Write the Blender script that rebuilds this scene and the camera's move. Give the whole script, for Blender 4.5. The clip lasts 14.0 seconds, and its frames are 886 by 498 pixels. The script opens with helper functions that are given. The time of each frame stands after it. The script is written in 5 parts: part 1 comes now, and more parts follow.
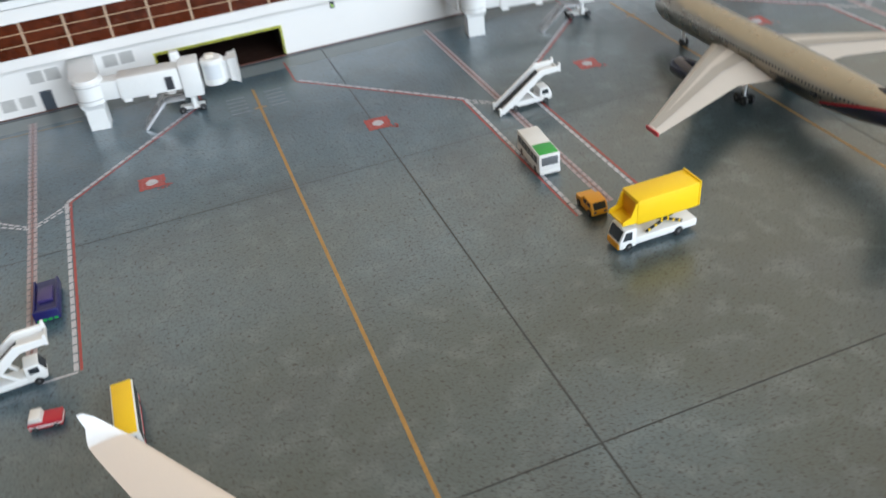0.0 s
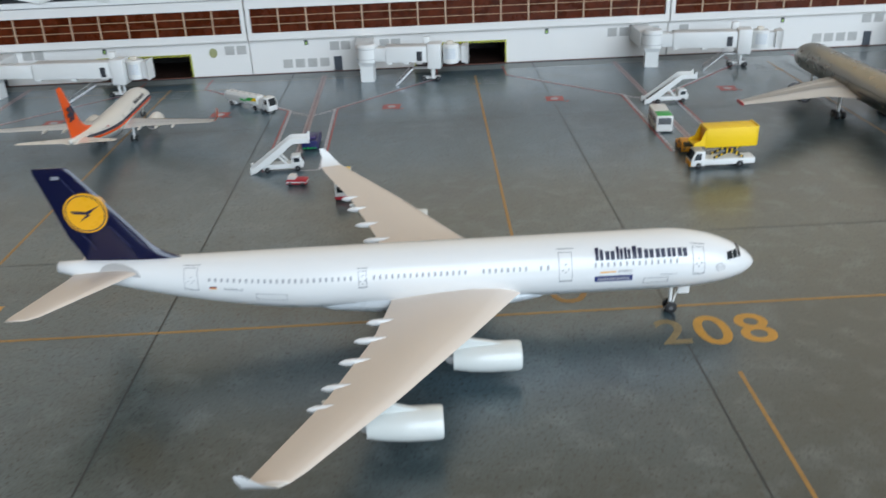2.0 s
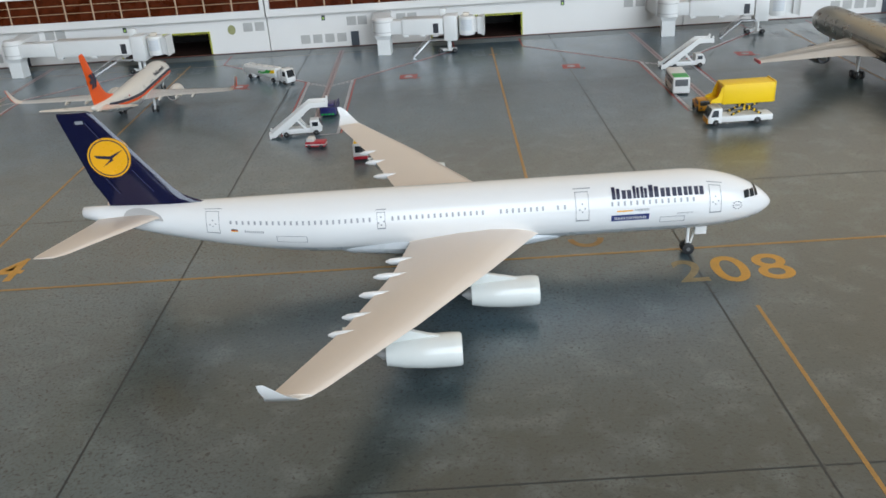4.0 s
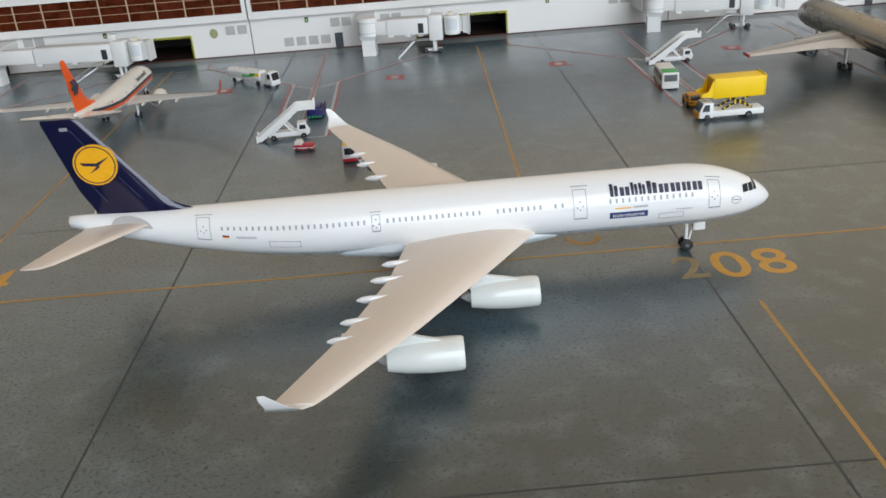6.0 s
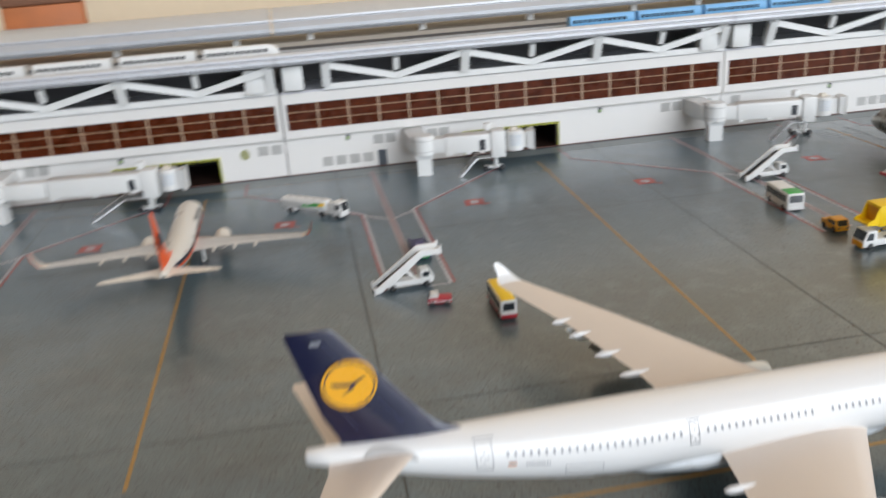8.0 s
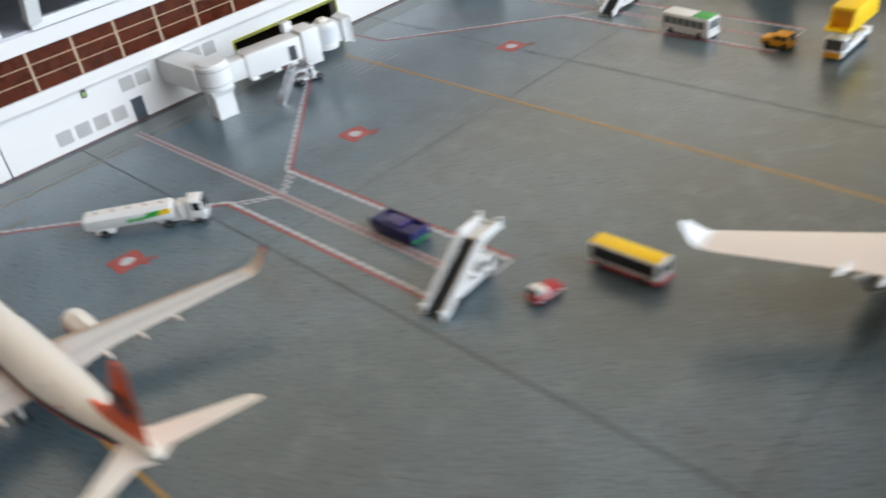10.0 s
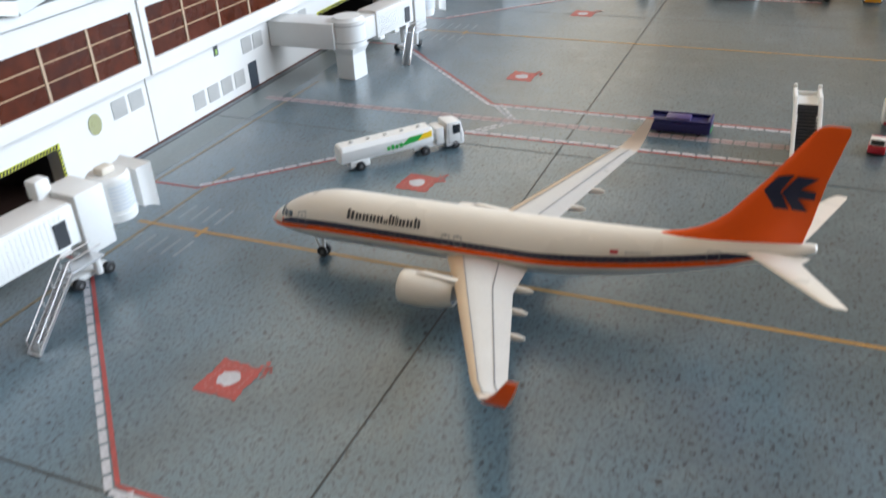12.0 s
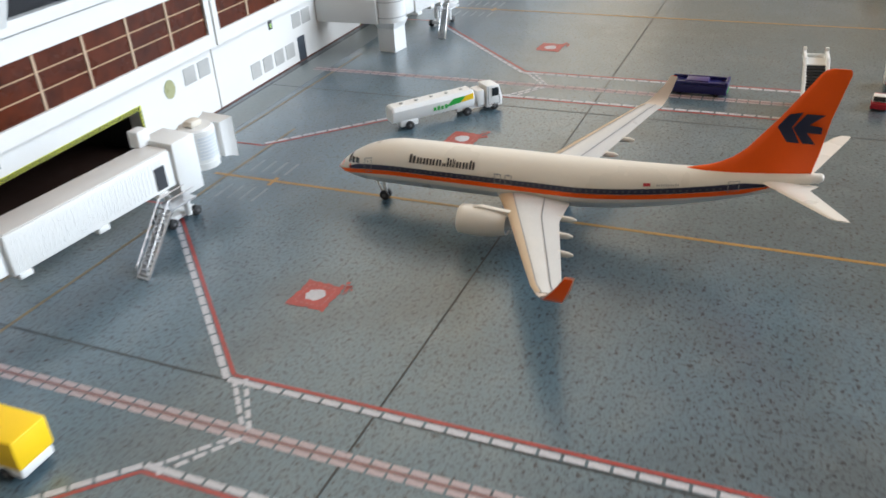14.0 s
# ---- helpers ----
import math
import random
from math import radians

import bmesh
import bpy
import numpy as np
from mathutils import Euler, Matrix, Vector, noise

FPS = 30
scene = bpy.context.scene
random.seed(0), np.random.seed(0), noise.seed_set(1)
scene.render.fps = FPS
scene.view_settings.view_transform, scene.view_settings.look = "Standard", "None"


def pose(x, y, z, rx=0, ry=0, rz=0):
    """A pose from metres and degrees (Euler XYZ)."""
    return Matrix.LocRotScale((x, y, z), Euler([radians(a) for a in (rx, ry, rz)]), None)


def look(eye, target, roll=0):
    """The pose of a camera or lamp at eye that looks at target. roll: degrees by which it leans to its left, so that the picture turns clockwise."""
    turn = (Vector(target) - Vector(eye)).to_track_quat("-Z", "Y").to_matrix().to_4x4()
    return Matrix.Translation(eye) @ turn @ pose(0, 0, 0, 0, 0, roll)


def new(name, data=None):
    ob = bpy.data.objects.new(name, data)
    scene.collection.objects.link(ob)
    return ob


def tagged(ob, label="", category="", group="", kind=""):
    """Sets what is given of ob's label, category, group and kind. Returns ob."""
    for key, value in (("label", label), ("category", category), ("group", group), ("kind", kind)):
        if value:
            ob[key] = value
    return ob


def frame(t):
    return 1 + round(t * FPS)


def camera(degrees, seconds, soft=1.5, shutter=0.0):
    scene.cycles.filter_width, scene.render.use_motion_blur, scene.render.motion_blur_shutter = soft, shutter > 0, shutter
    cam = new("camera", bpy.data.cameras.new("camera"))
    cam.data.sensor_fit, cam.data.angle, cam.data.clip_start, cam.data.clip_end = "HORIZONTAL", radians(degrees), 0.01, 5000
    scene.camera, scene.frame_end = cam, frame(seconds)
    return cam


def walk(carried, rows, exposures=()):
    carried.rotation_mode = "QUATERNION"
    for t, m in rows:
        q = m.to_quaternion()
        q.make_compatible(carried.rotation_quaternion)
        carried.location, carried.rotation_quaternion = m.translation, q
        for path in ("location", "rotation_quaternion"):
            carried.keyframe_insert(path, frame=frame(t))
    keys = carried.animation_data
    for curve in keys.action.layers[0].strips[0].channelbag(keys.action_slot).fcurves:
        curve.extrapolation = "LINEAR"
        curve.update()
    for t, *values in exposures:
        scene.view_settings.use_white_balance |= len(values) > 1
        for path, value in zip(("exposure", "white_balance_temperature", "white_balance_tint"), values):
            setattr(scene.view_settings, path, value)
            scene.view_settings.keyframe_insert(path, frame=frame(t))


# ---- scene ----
CM = 0.01
cam = camera(54.7, 14.0, soft=1.6, shutter=0.8)
PATH = [
    (0, (6.528, -24.592, 9.985), (7.024, -23.051, 8.812), -6.4),
    (0.5, (6.95, -26.318, 9.501), (7.322, -24.65, 8.462), -4.9),
    (1, (6.832, -28.655, 9.27), (7.0, -26.886, 8.352), -4.8),
    (1.5, (6.887, -32.34, 8.655), (6.985, -30.51, 7.854), -1.2),
    (2, (6.448, -34.518, 8.033), (6.495, -32.708, 7.183), -2.4),
    (2.5, (6.559, -34.776, 7.962), (6.55, -32.964, 7.115), -3.7),
    (3, (6.678, -34.917, 7.725), (6.671, -33.104, 6.881), -4.2),
    (3.5, (6.567, -35.126, 7.501), (6.579, -33.312, 6.659), -3.5),
    (3.7, (6.478, -35.118, 7.258), (6.479, -33.309, 6.405), -3.6),
    (5.8, (6.268, -34.796, 7.085), (6.308, -32.987, 6.233), -4.1),
    (6, (6.198, -34.822, 7.1), (6.237, -33.013, 6.247), -4.4),
    (6.5, (5.843, -34.69, 7.136), (5.897, -32.889, 6.268), -4.9),
    (7, (4.835, -33.914, 7.647), (4.962, -32.103, 6.807), -5.4),
    (7.5, (2.765, -32.982, 7.847), (2.93, -31.162, 7.033), -4.2),
    (8, (0.46, -30.73, 8.123), (0.76, -28.882, 7.419), -4.1),
    (8.5, (0.592, -29.281, 9.084), (1.103, -27.521, 8.283), -7.7),
    (8.7, (0.411, -28.914, 9.431), (1.022, -27.239, 8.525), -8.0),
    (10.8, (-9.165, -13.718, 7.467), (-7.737, -12.819, 6.394), -5.6),
    (11, (-9.869, -12.836, 7.228), (-8.365, -12.046, 6.172), -4.1),
    (11.5, (-11.158, -11.825, 6.677), (-9.591, -11.157, 5.628), -3.8),
    (12, (-12.305, -11.33, 6.155), (-10.707, -10.631, 5.176), -3.2),
    (12.5, (-12.562, -11.325, 5.767), (-10.971, -10.625, 4.777), -3.4),
    (13, (-12.949, -11.42, 5.96), (-11.37, -10.709, 4.96), -4.0),
    (13.5, (-13.221, -11.302, 6.033), (-11.644, -10.584, 5.034), -4.3),
    (14, (-14.211, -11.395, 6.283), (-12.63, -10.681, 5.288), -3.9),
]
EXPOSURES = [(0.0, -0.12, 5950, 7), (0.5, -0.04, 6400, 6), (1.0, 0.0, 6000, 6), (1.4, -0.12, 5750, 6), (2.0, -0.57, 5800, 5), (3.5, -0.58, 5950, 6), (6.0, -0.58, 6200, 8.5), (7.5, -0.58, 6300, 9.5), (8.1, -0.44, 6350, 10.5), (8.5, -0.72, 6700, 11), (10.8, 0.18, 5700, 7.5), (14.0, 0.18, 5950, 7.5)]
walk(cam, [(t, look(Vector(eye) * CM, Vector(target) * CM, roll)) for t, eye, target, roll in PATH], EXPOSURES)

# ---- light: an overcast day through one wide window behind the camera ----
world = bpy.data.worlds.new("world")
scene.world = world
world.use_nodes = True
wn = world.node_tree.nodes
sky = wn.new("ShaderNodeTexSky")
sky.sky_type, sky.sun_disc = "NISHITA", False
sky.sun_elevation, sky.sun_rotation = radians(40), radians(150)
wn["Background"].inputs["Strength"].default_value = 0.12
world.node_tree.links.new(sky.outputs["Color"], wn["Background"].inputs["Color"])
window_light = bpy.data.lights.new("window_light", "AREA")
window_light.shape, window_light.size, window_light.size_y = "RECTANGLE", 1.9, 1.3
window_light.energy, window_light.color = 48, (0.90, 0.955, 1.0)
window_lamp = new("window_light", window_light)
window_lamp.matrix_world = look((0.85, -1.38, 0.74), (0.70, 0.0, 0.70))

# ---- materials ----
MATS = {}


def mat(name, color, rough=0.5, metal=0.0, vary=0.06, scale=300.0, bump=0.0, coat=0.0, fine=4000.0, spec=0.5):
    """A procedural surface: base colour with broad and fine variation, and uneven gloss."""
    if name in MATS:
        return MATS[name]
    m = bpy.data.materials.new(name)
    m.use_nodes = True
    nt = m.node_tree
    n, l = nt.nodes, nt.links
    b = n["Principled BSDF"]
    b.inputs["Metallic"].default_value = metal
    b.inputs["Coat Weight"].default_value = coat
    b.inputs["Coat Roughness"].default_value = 0.15
    b.inputs["Specular IOR Level"].default_value = spec
    tc = n.new("ShaderNodeTexCoord")
    broad, grain = n.new("ShaderNodeTexNoise"), n.new("ShaderNodeTexNoise")
    broad.inputs["Scale"].default_value, broad.inputs["Detail"].default_value = scale, 4
    grain.inputs["Scale"].default_value, grain.inputs["Detail"].default_value = fine, 3
    for tex in (broad, grain):
        l.new(tc.outputs["Object"], tex.inputs["Vector"])
    add = n.new("ShaderNodeMath")
    add.operation = "ADD"
    l.new(broad.outputs["Fac"], add.inputs[0])
    l.new(grain.outputs["Fac"], add.inputs[1])
    ramp = n.new("ShaderNodeMapRange")
    ramp.inputs["From Min"].default_value, ramp.inputs["From Max"].default_value = 0.6, 1.4
    ramp.inputs["To Min"].default_value, ramp.inputs["To Max"].default_value = 1 - vary, 1 + vary
    l.new(add.outputs[0], ramp.inputs["Value"])
    mul = n.new("ShaderNodeVectorMath")
    mul.operation = "SCALE"
    mul.inputs[0].default_value = color
    l.new(ramp.outputs[0], mul.inputs["Scale"])
    l.new(mul.outputs[0], b.inputs["Base Color"])
    rr = n.new("ShaderNodeMapRange")
    rr.inputs["From Min"].default_value, rr.inputs["From Max"].default_value = 0.3, 0.7
    rr.inputs["To Min"].default_value, rr.inputs["To Max"].default_value = max(0.02, rough - 0.05 * (1 - metal) - 0.01), min(1, rough + 0.05 * (1 - metal) + 0.01)
    l.new(broad.outputs["Fac"], rr.inputs["Value"])
    l.new(rr.outputs[0], b.inputs["Roughness"])
    if bump:
        bp = n.new("ShaderNodeBump")
        bp.inputs["Strength"].default_value, bp.inputs["Distance"].default_value = bump, 0.0002
        l.new(grain.outputs["Fac"], bp.inputs["Height"])
        l.new(bp.outputs[0], b.inputs["Normal"])
    MATS[name] = m
    return m


def apron_material():
    """Printed concrete: grey-blue with stains, fine grain and dark specks, reflected tint and shade painted in by
    position, under a satin film.
    """
    m = bpy.data.materials.new("printed_concrete")
    m.use_nodes = True
    nt = m.node_tree
    n, l = nt.nodes, nt.links
    b = n["Principled BSDF"]
    tc = n.new("ShaderNodeTexCoord")

    def noise_tex(scale, detail, rough=0.5):
        t = n.new("ShaderNodeTexNoise")
        t.inputs["Scale"].default_value, t.inputs["Detail"].default_value, t.inputs["Roughness"].default_value = scale, detail, rough
        l.new(tc.outputs["Object"], t.inputs["Vector"])
        return t

    def mix(fac, a, bb, low=0.4, high=0.6, to=1.0):
        r = n.new("ShaderNodeMapRange")
        r.inputs["From Min"].default_value, r.inputs["From Max"].default_value, r.inputs["To Max"].default_value = low, high, to
        l.new(fac, r.inputs["Value"])
        mx = n.new("ShaderNodeMix")
        mx.data_type = "RGBA"
        l.new(r.outputs[0], mx.inputs["Factor"])
        for sock, v in ((mx.inputs["A"], a), (mx.inputs["B"], bb)):
            if isinstance(v, tuple):
                sock.default_value = (*v, 1)
            else:
                l.new(v, sock)
        return mx.outputs["Result"]

    tint_noise, cloud, grain, fleck, wear = noise_tex(11, 3), noise_tex(45, 4), noise_tex(2000, 3, 0.65), noise_tex(820, 2), noise_tex(170, 5)
    # Position gradient that paints the room's reflected tint into the base colour.
    sep, lean, reflected_tint = n.new("ShaderNodeSeparateXYZ"), n.new("ShaderNodeMath"), n.new("ShaderNodeMath")
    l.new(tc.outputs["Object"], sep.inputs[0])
    lean.operation, reflected_tint.operation = "MULTIPLY_ADD", "MULTIPLY_ADD"
    lean.inputs[1].default_value, reflected_tint.inputs[1].default_value = -1.3, 0.35
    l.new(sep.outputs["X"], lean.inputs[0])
    l.new(tint_noise.outputs["Fac"], lean.inputs[2])
    l.new(sep.outputs["Y"], reflected_tint.inputs[0])
    l.new(lean.outputs[0], reflected_tint.inputs[2])
    c = mix(reflected_tint.outputs[0], (0.052, 0.077, 0.077), (0.088, 0.144, 0.182), 0.24, 0.46)
    # Shade towards the near right, painted into the base colour by position.
    shade_slope, drift = n.new("ShaderNodeMath"), n.new("ShaderNodeMath")
    shade_slope.operation, drift.operation = "MULTIPLY_ADD", "MULTIPLY_ADD"
    shade_slope.inputs[1].default_value, drift.inputs[1].default_value = 1.6, -2.6
    l.new(sep.outputs["X"], shade_slope.inputs[0])
    l.new(noise_tex(9, 3).outputs["Fac"], shade_slope.inputs[2])
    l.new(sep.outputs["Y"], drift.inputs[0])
    l.new(shade_slope.outputs[0], drift.inputs[2])
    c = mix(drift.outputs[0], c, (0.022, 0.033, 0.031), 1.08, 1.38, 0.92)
    c = mix(cloud.outputs["Fac"], c, (0.059, 0.080, 0.089), 0.48, 0.7, 0.7)
    c = mix(wear.outputs["Fac"], c, (0.143, 0.184, 0.201), 0.5, 0.72, 0.45)
    c = mix(grain.outputs["Fac"], c, (0.018, 0.023, 0.028), 0.49, 0.68, 0.78)
    c = mix(noise_tex(1400, 2).outputs["Fac"], c, (0.007, 0.010, 0.015), 0.605, 0.665, 0.85)
    c = mix(fleck.outputs["Fac"], c, (0.006, 0.008, 0.011), 0.69, 0.715, 0.85)
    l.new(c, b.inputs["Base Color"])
    b.inputs["Coat Weight"].default_value, b.inputs["Coat Roughness"].default_value, b.inputs["Coat IOR"].default_value = 0.95, 0.24, 1.5
    r = n.new("ShaderNodeMapRange")
    r.inputs["To Min"].default_value, r.inputs["To Max"].default_value = 0.30, 0.46
    l.new(cloud.outputs["Fac"], r.inputs["Value"])
    l.new(r.outputs[0], b.inputs["Roughness"])
    bp = n.new("ShaderNodeBump")
    bp.inputs["Strength"].default_value, bp.inputs["Distance"].default_value = 0.25, 0.0002
    l.new(grain.outputs["Fac"], bp.inputs["Height"])
    l.new(bp.outputs[0], b.inputs["Normal"])
    return m


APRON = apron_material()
WHITE = mat("white_card", (0.77, 0.75, 0.72), 0.55, vary=0.025, scale=80, bump=0.1)
WHITE_PLASTIC = mat("white_plastic", (0.78, 0.78, 0.76), 0.42, vary=0.03, scale=200, bump=0.05)
GREY_PLASTIC = mat("grey_plastic", (0.42, 0.42, 0.41), 0.5, vary=0.06, bump=0.08)
AIR_WHITE = mat("gloss_white_paint", (0.82, 0.82, 0.81), 0.2, vary=0.015, scale=60, coat=0.5)
# Grey wing paint with the ceiling's warm reflection mixed into its base colour.
WING_WARM_TINT = mat("wing_grey_reflection_tint", (0.715, 0.63, 0.55), 0.34, vary=0.03, scale=120, coat=0.15)
CREAM = mat("cream_white_paint", (0.74, 0.70, 0.63), 0.3, vary=0.02, scale=90, coat=0.3)
BELLY = mat("belly_grey_paint", (0.55, 0.58, 0.60), 0.3, vary=0.02, coat=0.3)
NAVY = mat("navy_gloss_paint", (0.005, 0.006, 0.034), 0.12, vary=0.05, coat=0.9, spec=0.3)
NAVY_MATT = mat("navy_paint", (0.016, 0.018, 0.050), 0.4, vary=0.05)
GOLD = mat("golden_yellow_paint", (0.86, 0.42, 0.01), 0.3, vary=0.03, coat=0.4)
ORANGE = mat("orange_paint", (0.90, 0.112, 0.003), 0.36, vary=0.03, spec=0.25)
YELLOW = mat("yellow_plastic", (0.92, 0.60, 0.001), 0.45, vary=0.03, bump=0.05)
AMBER = mat("amber_plastic", (0.75, 0.34, 0.008), 0.42, vary=0.05)
RED = mat("red_plastic", (0.42, 0.015, 0.03), 0.4, vary=0.06)
GREEN = mat("green_paint", (0.03, 0.36, 0.05), 0.4, vary=0.05)
BLUE = mat("blue_plastic", (0.012, 0.013, 0.10), 0.35, vary=0.08)
BLACK = mat("black_rubber", (0.012, 0.012, 0.013), 0.55, vary=0.1)
DARK = mat("dark_print", (0.035, 0.038, 0.045), 0.4, vary=0.1)
LINE_GREY = mat("grey_print", (0.25, 0.26, 0.28), 0.45, vary=0.1)
WINDOW_GREY = mat("window_grey_print", (0.33, 0.34, 0.36), 0.4, vary=0.15)
GLASS_DARK = mat("dark_glazing", (0.02, 0.025, 0.03), 0.12, vary=0.1)
SILVER = mat("silver_paint", (0.33, 0.305, 0.26), 0.28, metal=1.0, vary=0.015)
METAL = mat("bare_metal", (0.62, 0.62, 0.63), 0.32, metal=0.9, vary=0.05)
BROWN = mat("brown_glazing", (0.070, 0.014, 0.004), 0.28, vary=0.5, scale=160, fine=500, spec=0.14)
TAN = mat("tan_frame", (0.50, 0.36, 0.24), 0.5, vary=0.08)
VENT = mat("vent_grey", (0.44, 0.43, 0.41), 0.5, vary=0.15, fine=9000)
DOOR_DARK = mat("dark_door", (0.045, 0.055, 0.07), 0.4, vary=0.1)
SHADOW_BOX = mat("gate_shade", (0.02, 0.018, 0.017), 0.7, vary=0.2)
RUST = mat("brown_kerb", (0.10, 0.030, 0.015), 0.6, vary=0.3)
PAINT_YELLOW = mat("worn_yellow_line", (0.37, 0.205, 0.05), 0.4, vary=0.25, scale=400, fine=2500)
PAINT_WHITE = mat("worn_white_line", (0.48, 0.48, 0.51), 0.42, vary=0.22, scale=500, fine=2500)
PAINT_RED = mat("worn_red_line", (0.35, 0.058, 0.05), 0.42, vary=0.3, scale=500, fine=2500)
PAINT_FADED = mat("faded_red_line", (0.26, 0.13, 0.12), 0.42, vary=0.3, scale=500, fine=2500)
PAINT_PINK = mat("faded_pink_line", (0.40, 0.33, 0.34), 0.42, vary=0.25, scale=500, fine=2500)
JOINT = mat("joint_line", (0.032, 0.038, 0.042), 0.5, vary=0.3, scale=600)
PALE = mat("pale_strip", (0.19, 0.215, 0.215), 0.4, vary=0.15, scale=120, fine=1200, bump=0.1)
DECK = mat("deck_grey", (0.085, 0.085, 0.09), 0.6, vary=0.15, scale=200, bump=0.2)
ROOM_WALL = mat("cream_wall", (0.86, 0.70, 0.50), 0.8, vary=0.03, scale=6, fine=200)
ROOM_BEIGE = mat("beige_wall", (0.40, 0.33, 0.24), 0.8, vary=0.03, scale=6, fine=200)
ROOM_CEILING = mat("warm_ceiling", (0.36, 0.235, 0.14), 0.8, vary=0.03, scale=6, fine=200)
WOOD = mat("oak_floor", (0.28, 0.16, 0.08), 0.45, vary=0.2, scale=12, fine=90)
SKY_BLUE = mat("light_blue_plastic", (0.16, 0.42, 0.72), 0.4, vary=0.05)


# ---- mesh tools (all in centimetres) ----
def bm_new():
    return bmesh.new()


def mesh_of(name, bm, material, smooth=35):
    bmesh.ops.recalc_face_normals(bm, faces=bm.faces)
    me = bpy.data.meshes.new(name)
    bm.to_mesh(me)
    bm.free()
    me.transform(Matrix.Scale(CM, 4))
    me.materials.append(material)
    if smooth:
        for p in me.polygons:
            p.use_smooth = True
        me.set_sharp_from_angle(angle=radians(smooth))
    return me


def part(name, bm, material, parent=None, label="", smooth=35, at=None):
    """Links a bmesh, given in centimetres, as one mesh object under a thing or a part."""
    ob = new(name, mesh_of(name, bm, material, smooth))
    ob.parent = parent
    if at is not None:
        ob.matrix_basis = at
    if label:
        ob["label"] = label
    return ob


def thing(name, x, y, z=0.0, yaw=0.0, label="", category="", group="", kind=""):
    ob = new(name)
    ob.empty_display_size = 0.005
    ob.matrix_basis = pose(x * CM, y * CM, z * CM, 0, 0, yaw)
    return tagged(ob, label, category, group, kind)


def box(bm, x0, x1, y0, y1, z0, z1, bevel=0.0, m=None):
    r = bmesh.ops.create_cube(bm, size=1)
    vs = r["verts"]
    for v in vs:
        v.co = Vector(((x0 + x1) / 2 + v.co.x * (x1 - x0), (y0 + y1) / 2 + v.co.y * (y1 - y0), (z0 + z1) / 2 + v.co.z * (z1 - z0)))
    if m is not None:
        bmesh.ops.transform(bm, matrix=m, verts=vs)
    if bevel:
        bmesh.ops.bevel(bm, geom=list({e for v in vs for e in v.link_edges}), offset=bevel, segments=2, affect="EDGES", profile=0.5)
    return bm


def boxed(*a, **k):
    return box(bm_new(), *a, **k)


def prism(bm, pts, axis, a, b, bevel=0.0):
    """Pulls a flat outline along an axis. x: pts are (y, z); y: (x, z); z: (x, y)."""
    def place(p, c):
        return {"x": (c, *p), "y": (p[0], c, p[1]), "z": (*p, c)}[axis]
    lo, hi = [bm.verts.new(place(p, a)) for p in pts], [bm.verts.new(place(p, b)) for p in pts]
    k = len(pts)
    fs = [bm.faces.new(lo), bm.faces.new(hi)] + [bm.faces.new((lo[i], lo[(i + 1) % k], hi[(i + 1) % k], hi[i])) for i in range(k)]
    if bevel:
        bmesh.ops.bevel(bm, geom=list({e for f in fs for e in f.edges}), offset=bevel, segments=2, affect="EDGES", profile=0.5)
    return bm


def loft(bm, rings, cap=True):
    rows = [[bm.verts.new(p) for p in r] for r in rings]
    k = len(rows[0])
    for a, b in zip(rows, rows[1:]):
        for i in range(k):
            bm.faces.new((a[i], a[(i + 1) % k], b[(i + 1) % k], b[i]))
    if cap:
        bm.faces.new(rows[0])
        bm.faces.new(rows[-1])
    return bm


def ring(c, r, axis="x", k=24, rz=None):
    rz = r if rz is None else rz
    out = []
    for i in range(k):
        a = 2 * math.pi * i / k
        u, w = math.sin(a), math.cos(a)
        out.append({"x": (c[0], c[1] + r * u, c[2] + rz * w), "y": (c[0] + r * u, c[1], c[2] + rz * w), "z": (c[0] + r * u, c[1] + rz * w, c[2])}[axis])
    return out


def tube(bm, a, b, r, k=10):
    """A round bar from a to b."""
    a, b = Vector(a), Vector(b)
    d = (b - a).normalized()
    u = d.orthogonal().normalized()
    w = d.cross(u)
    return loft(bm, [[p + (u * math.cos(2 * math.pi * i / k) + w * math.sin(2 * math.pi * i / k)) * r for i in range(k)] for p in (a, b)])


def beam(bm, a, b, wide, high):
    """A square bar from a to b, its side 'high' nearest to upright."""
    a, b = Vector(a), Vector(b)
    d = (b - a).normalized()
    side = d.cross(Vector((0, 0, 1)))
    side = Vector((0, 1, 0)) if side.length < 0.01 else side.normalized()
    up = side.cross(d)
    q = [side * (i * wide / 2) + up * (j * high / 2) for i, j in ((-1, -1), (1, -1), (1, 1), (-1, 1))]
    return loft(bm, [[p + o for o in q] for p in (a, b)])


def wheel(parent, x, y, z, r, w, name="wheel"):
    """A tyre across y with a hub."""
    bm = bm_new()
    loft(bm, [ring((x, y + s * w / 2, z), r * k, "y", 16) for s, k in ((-1, 0.8), (-0.8, 1), (0.8, 1), (1, 0.8))])
    t = part(name, bm, BLACK, parent)
    bm = bm_new()
    loft(bm, [ring((x, y + s * (w / 2 + 0.008), z), r * 0.34, "y", 12) for s in (-1, 1)])
    part("hub", bm, mat("dark_hub", (0.13, 0.13, 0.13), 0.5), t)
    return t


def flat(bm, pts, z):
    return bm.faces.new([bm.verts.new((*p, z)) for p in pts])


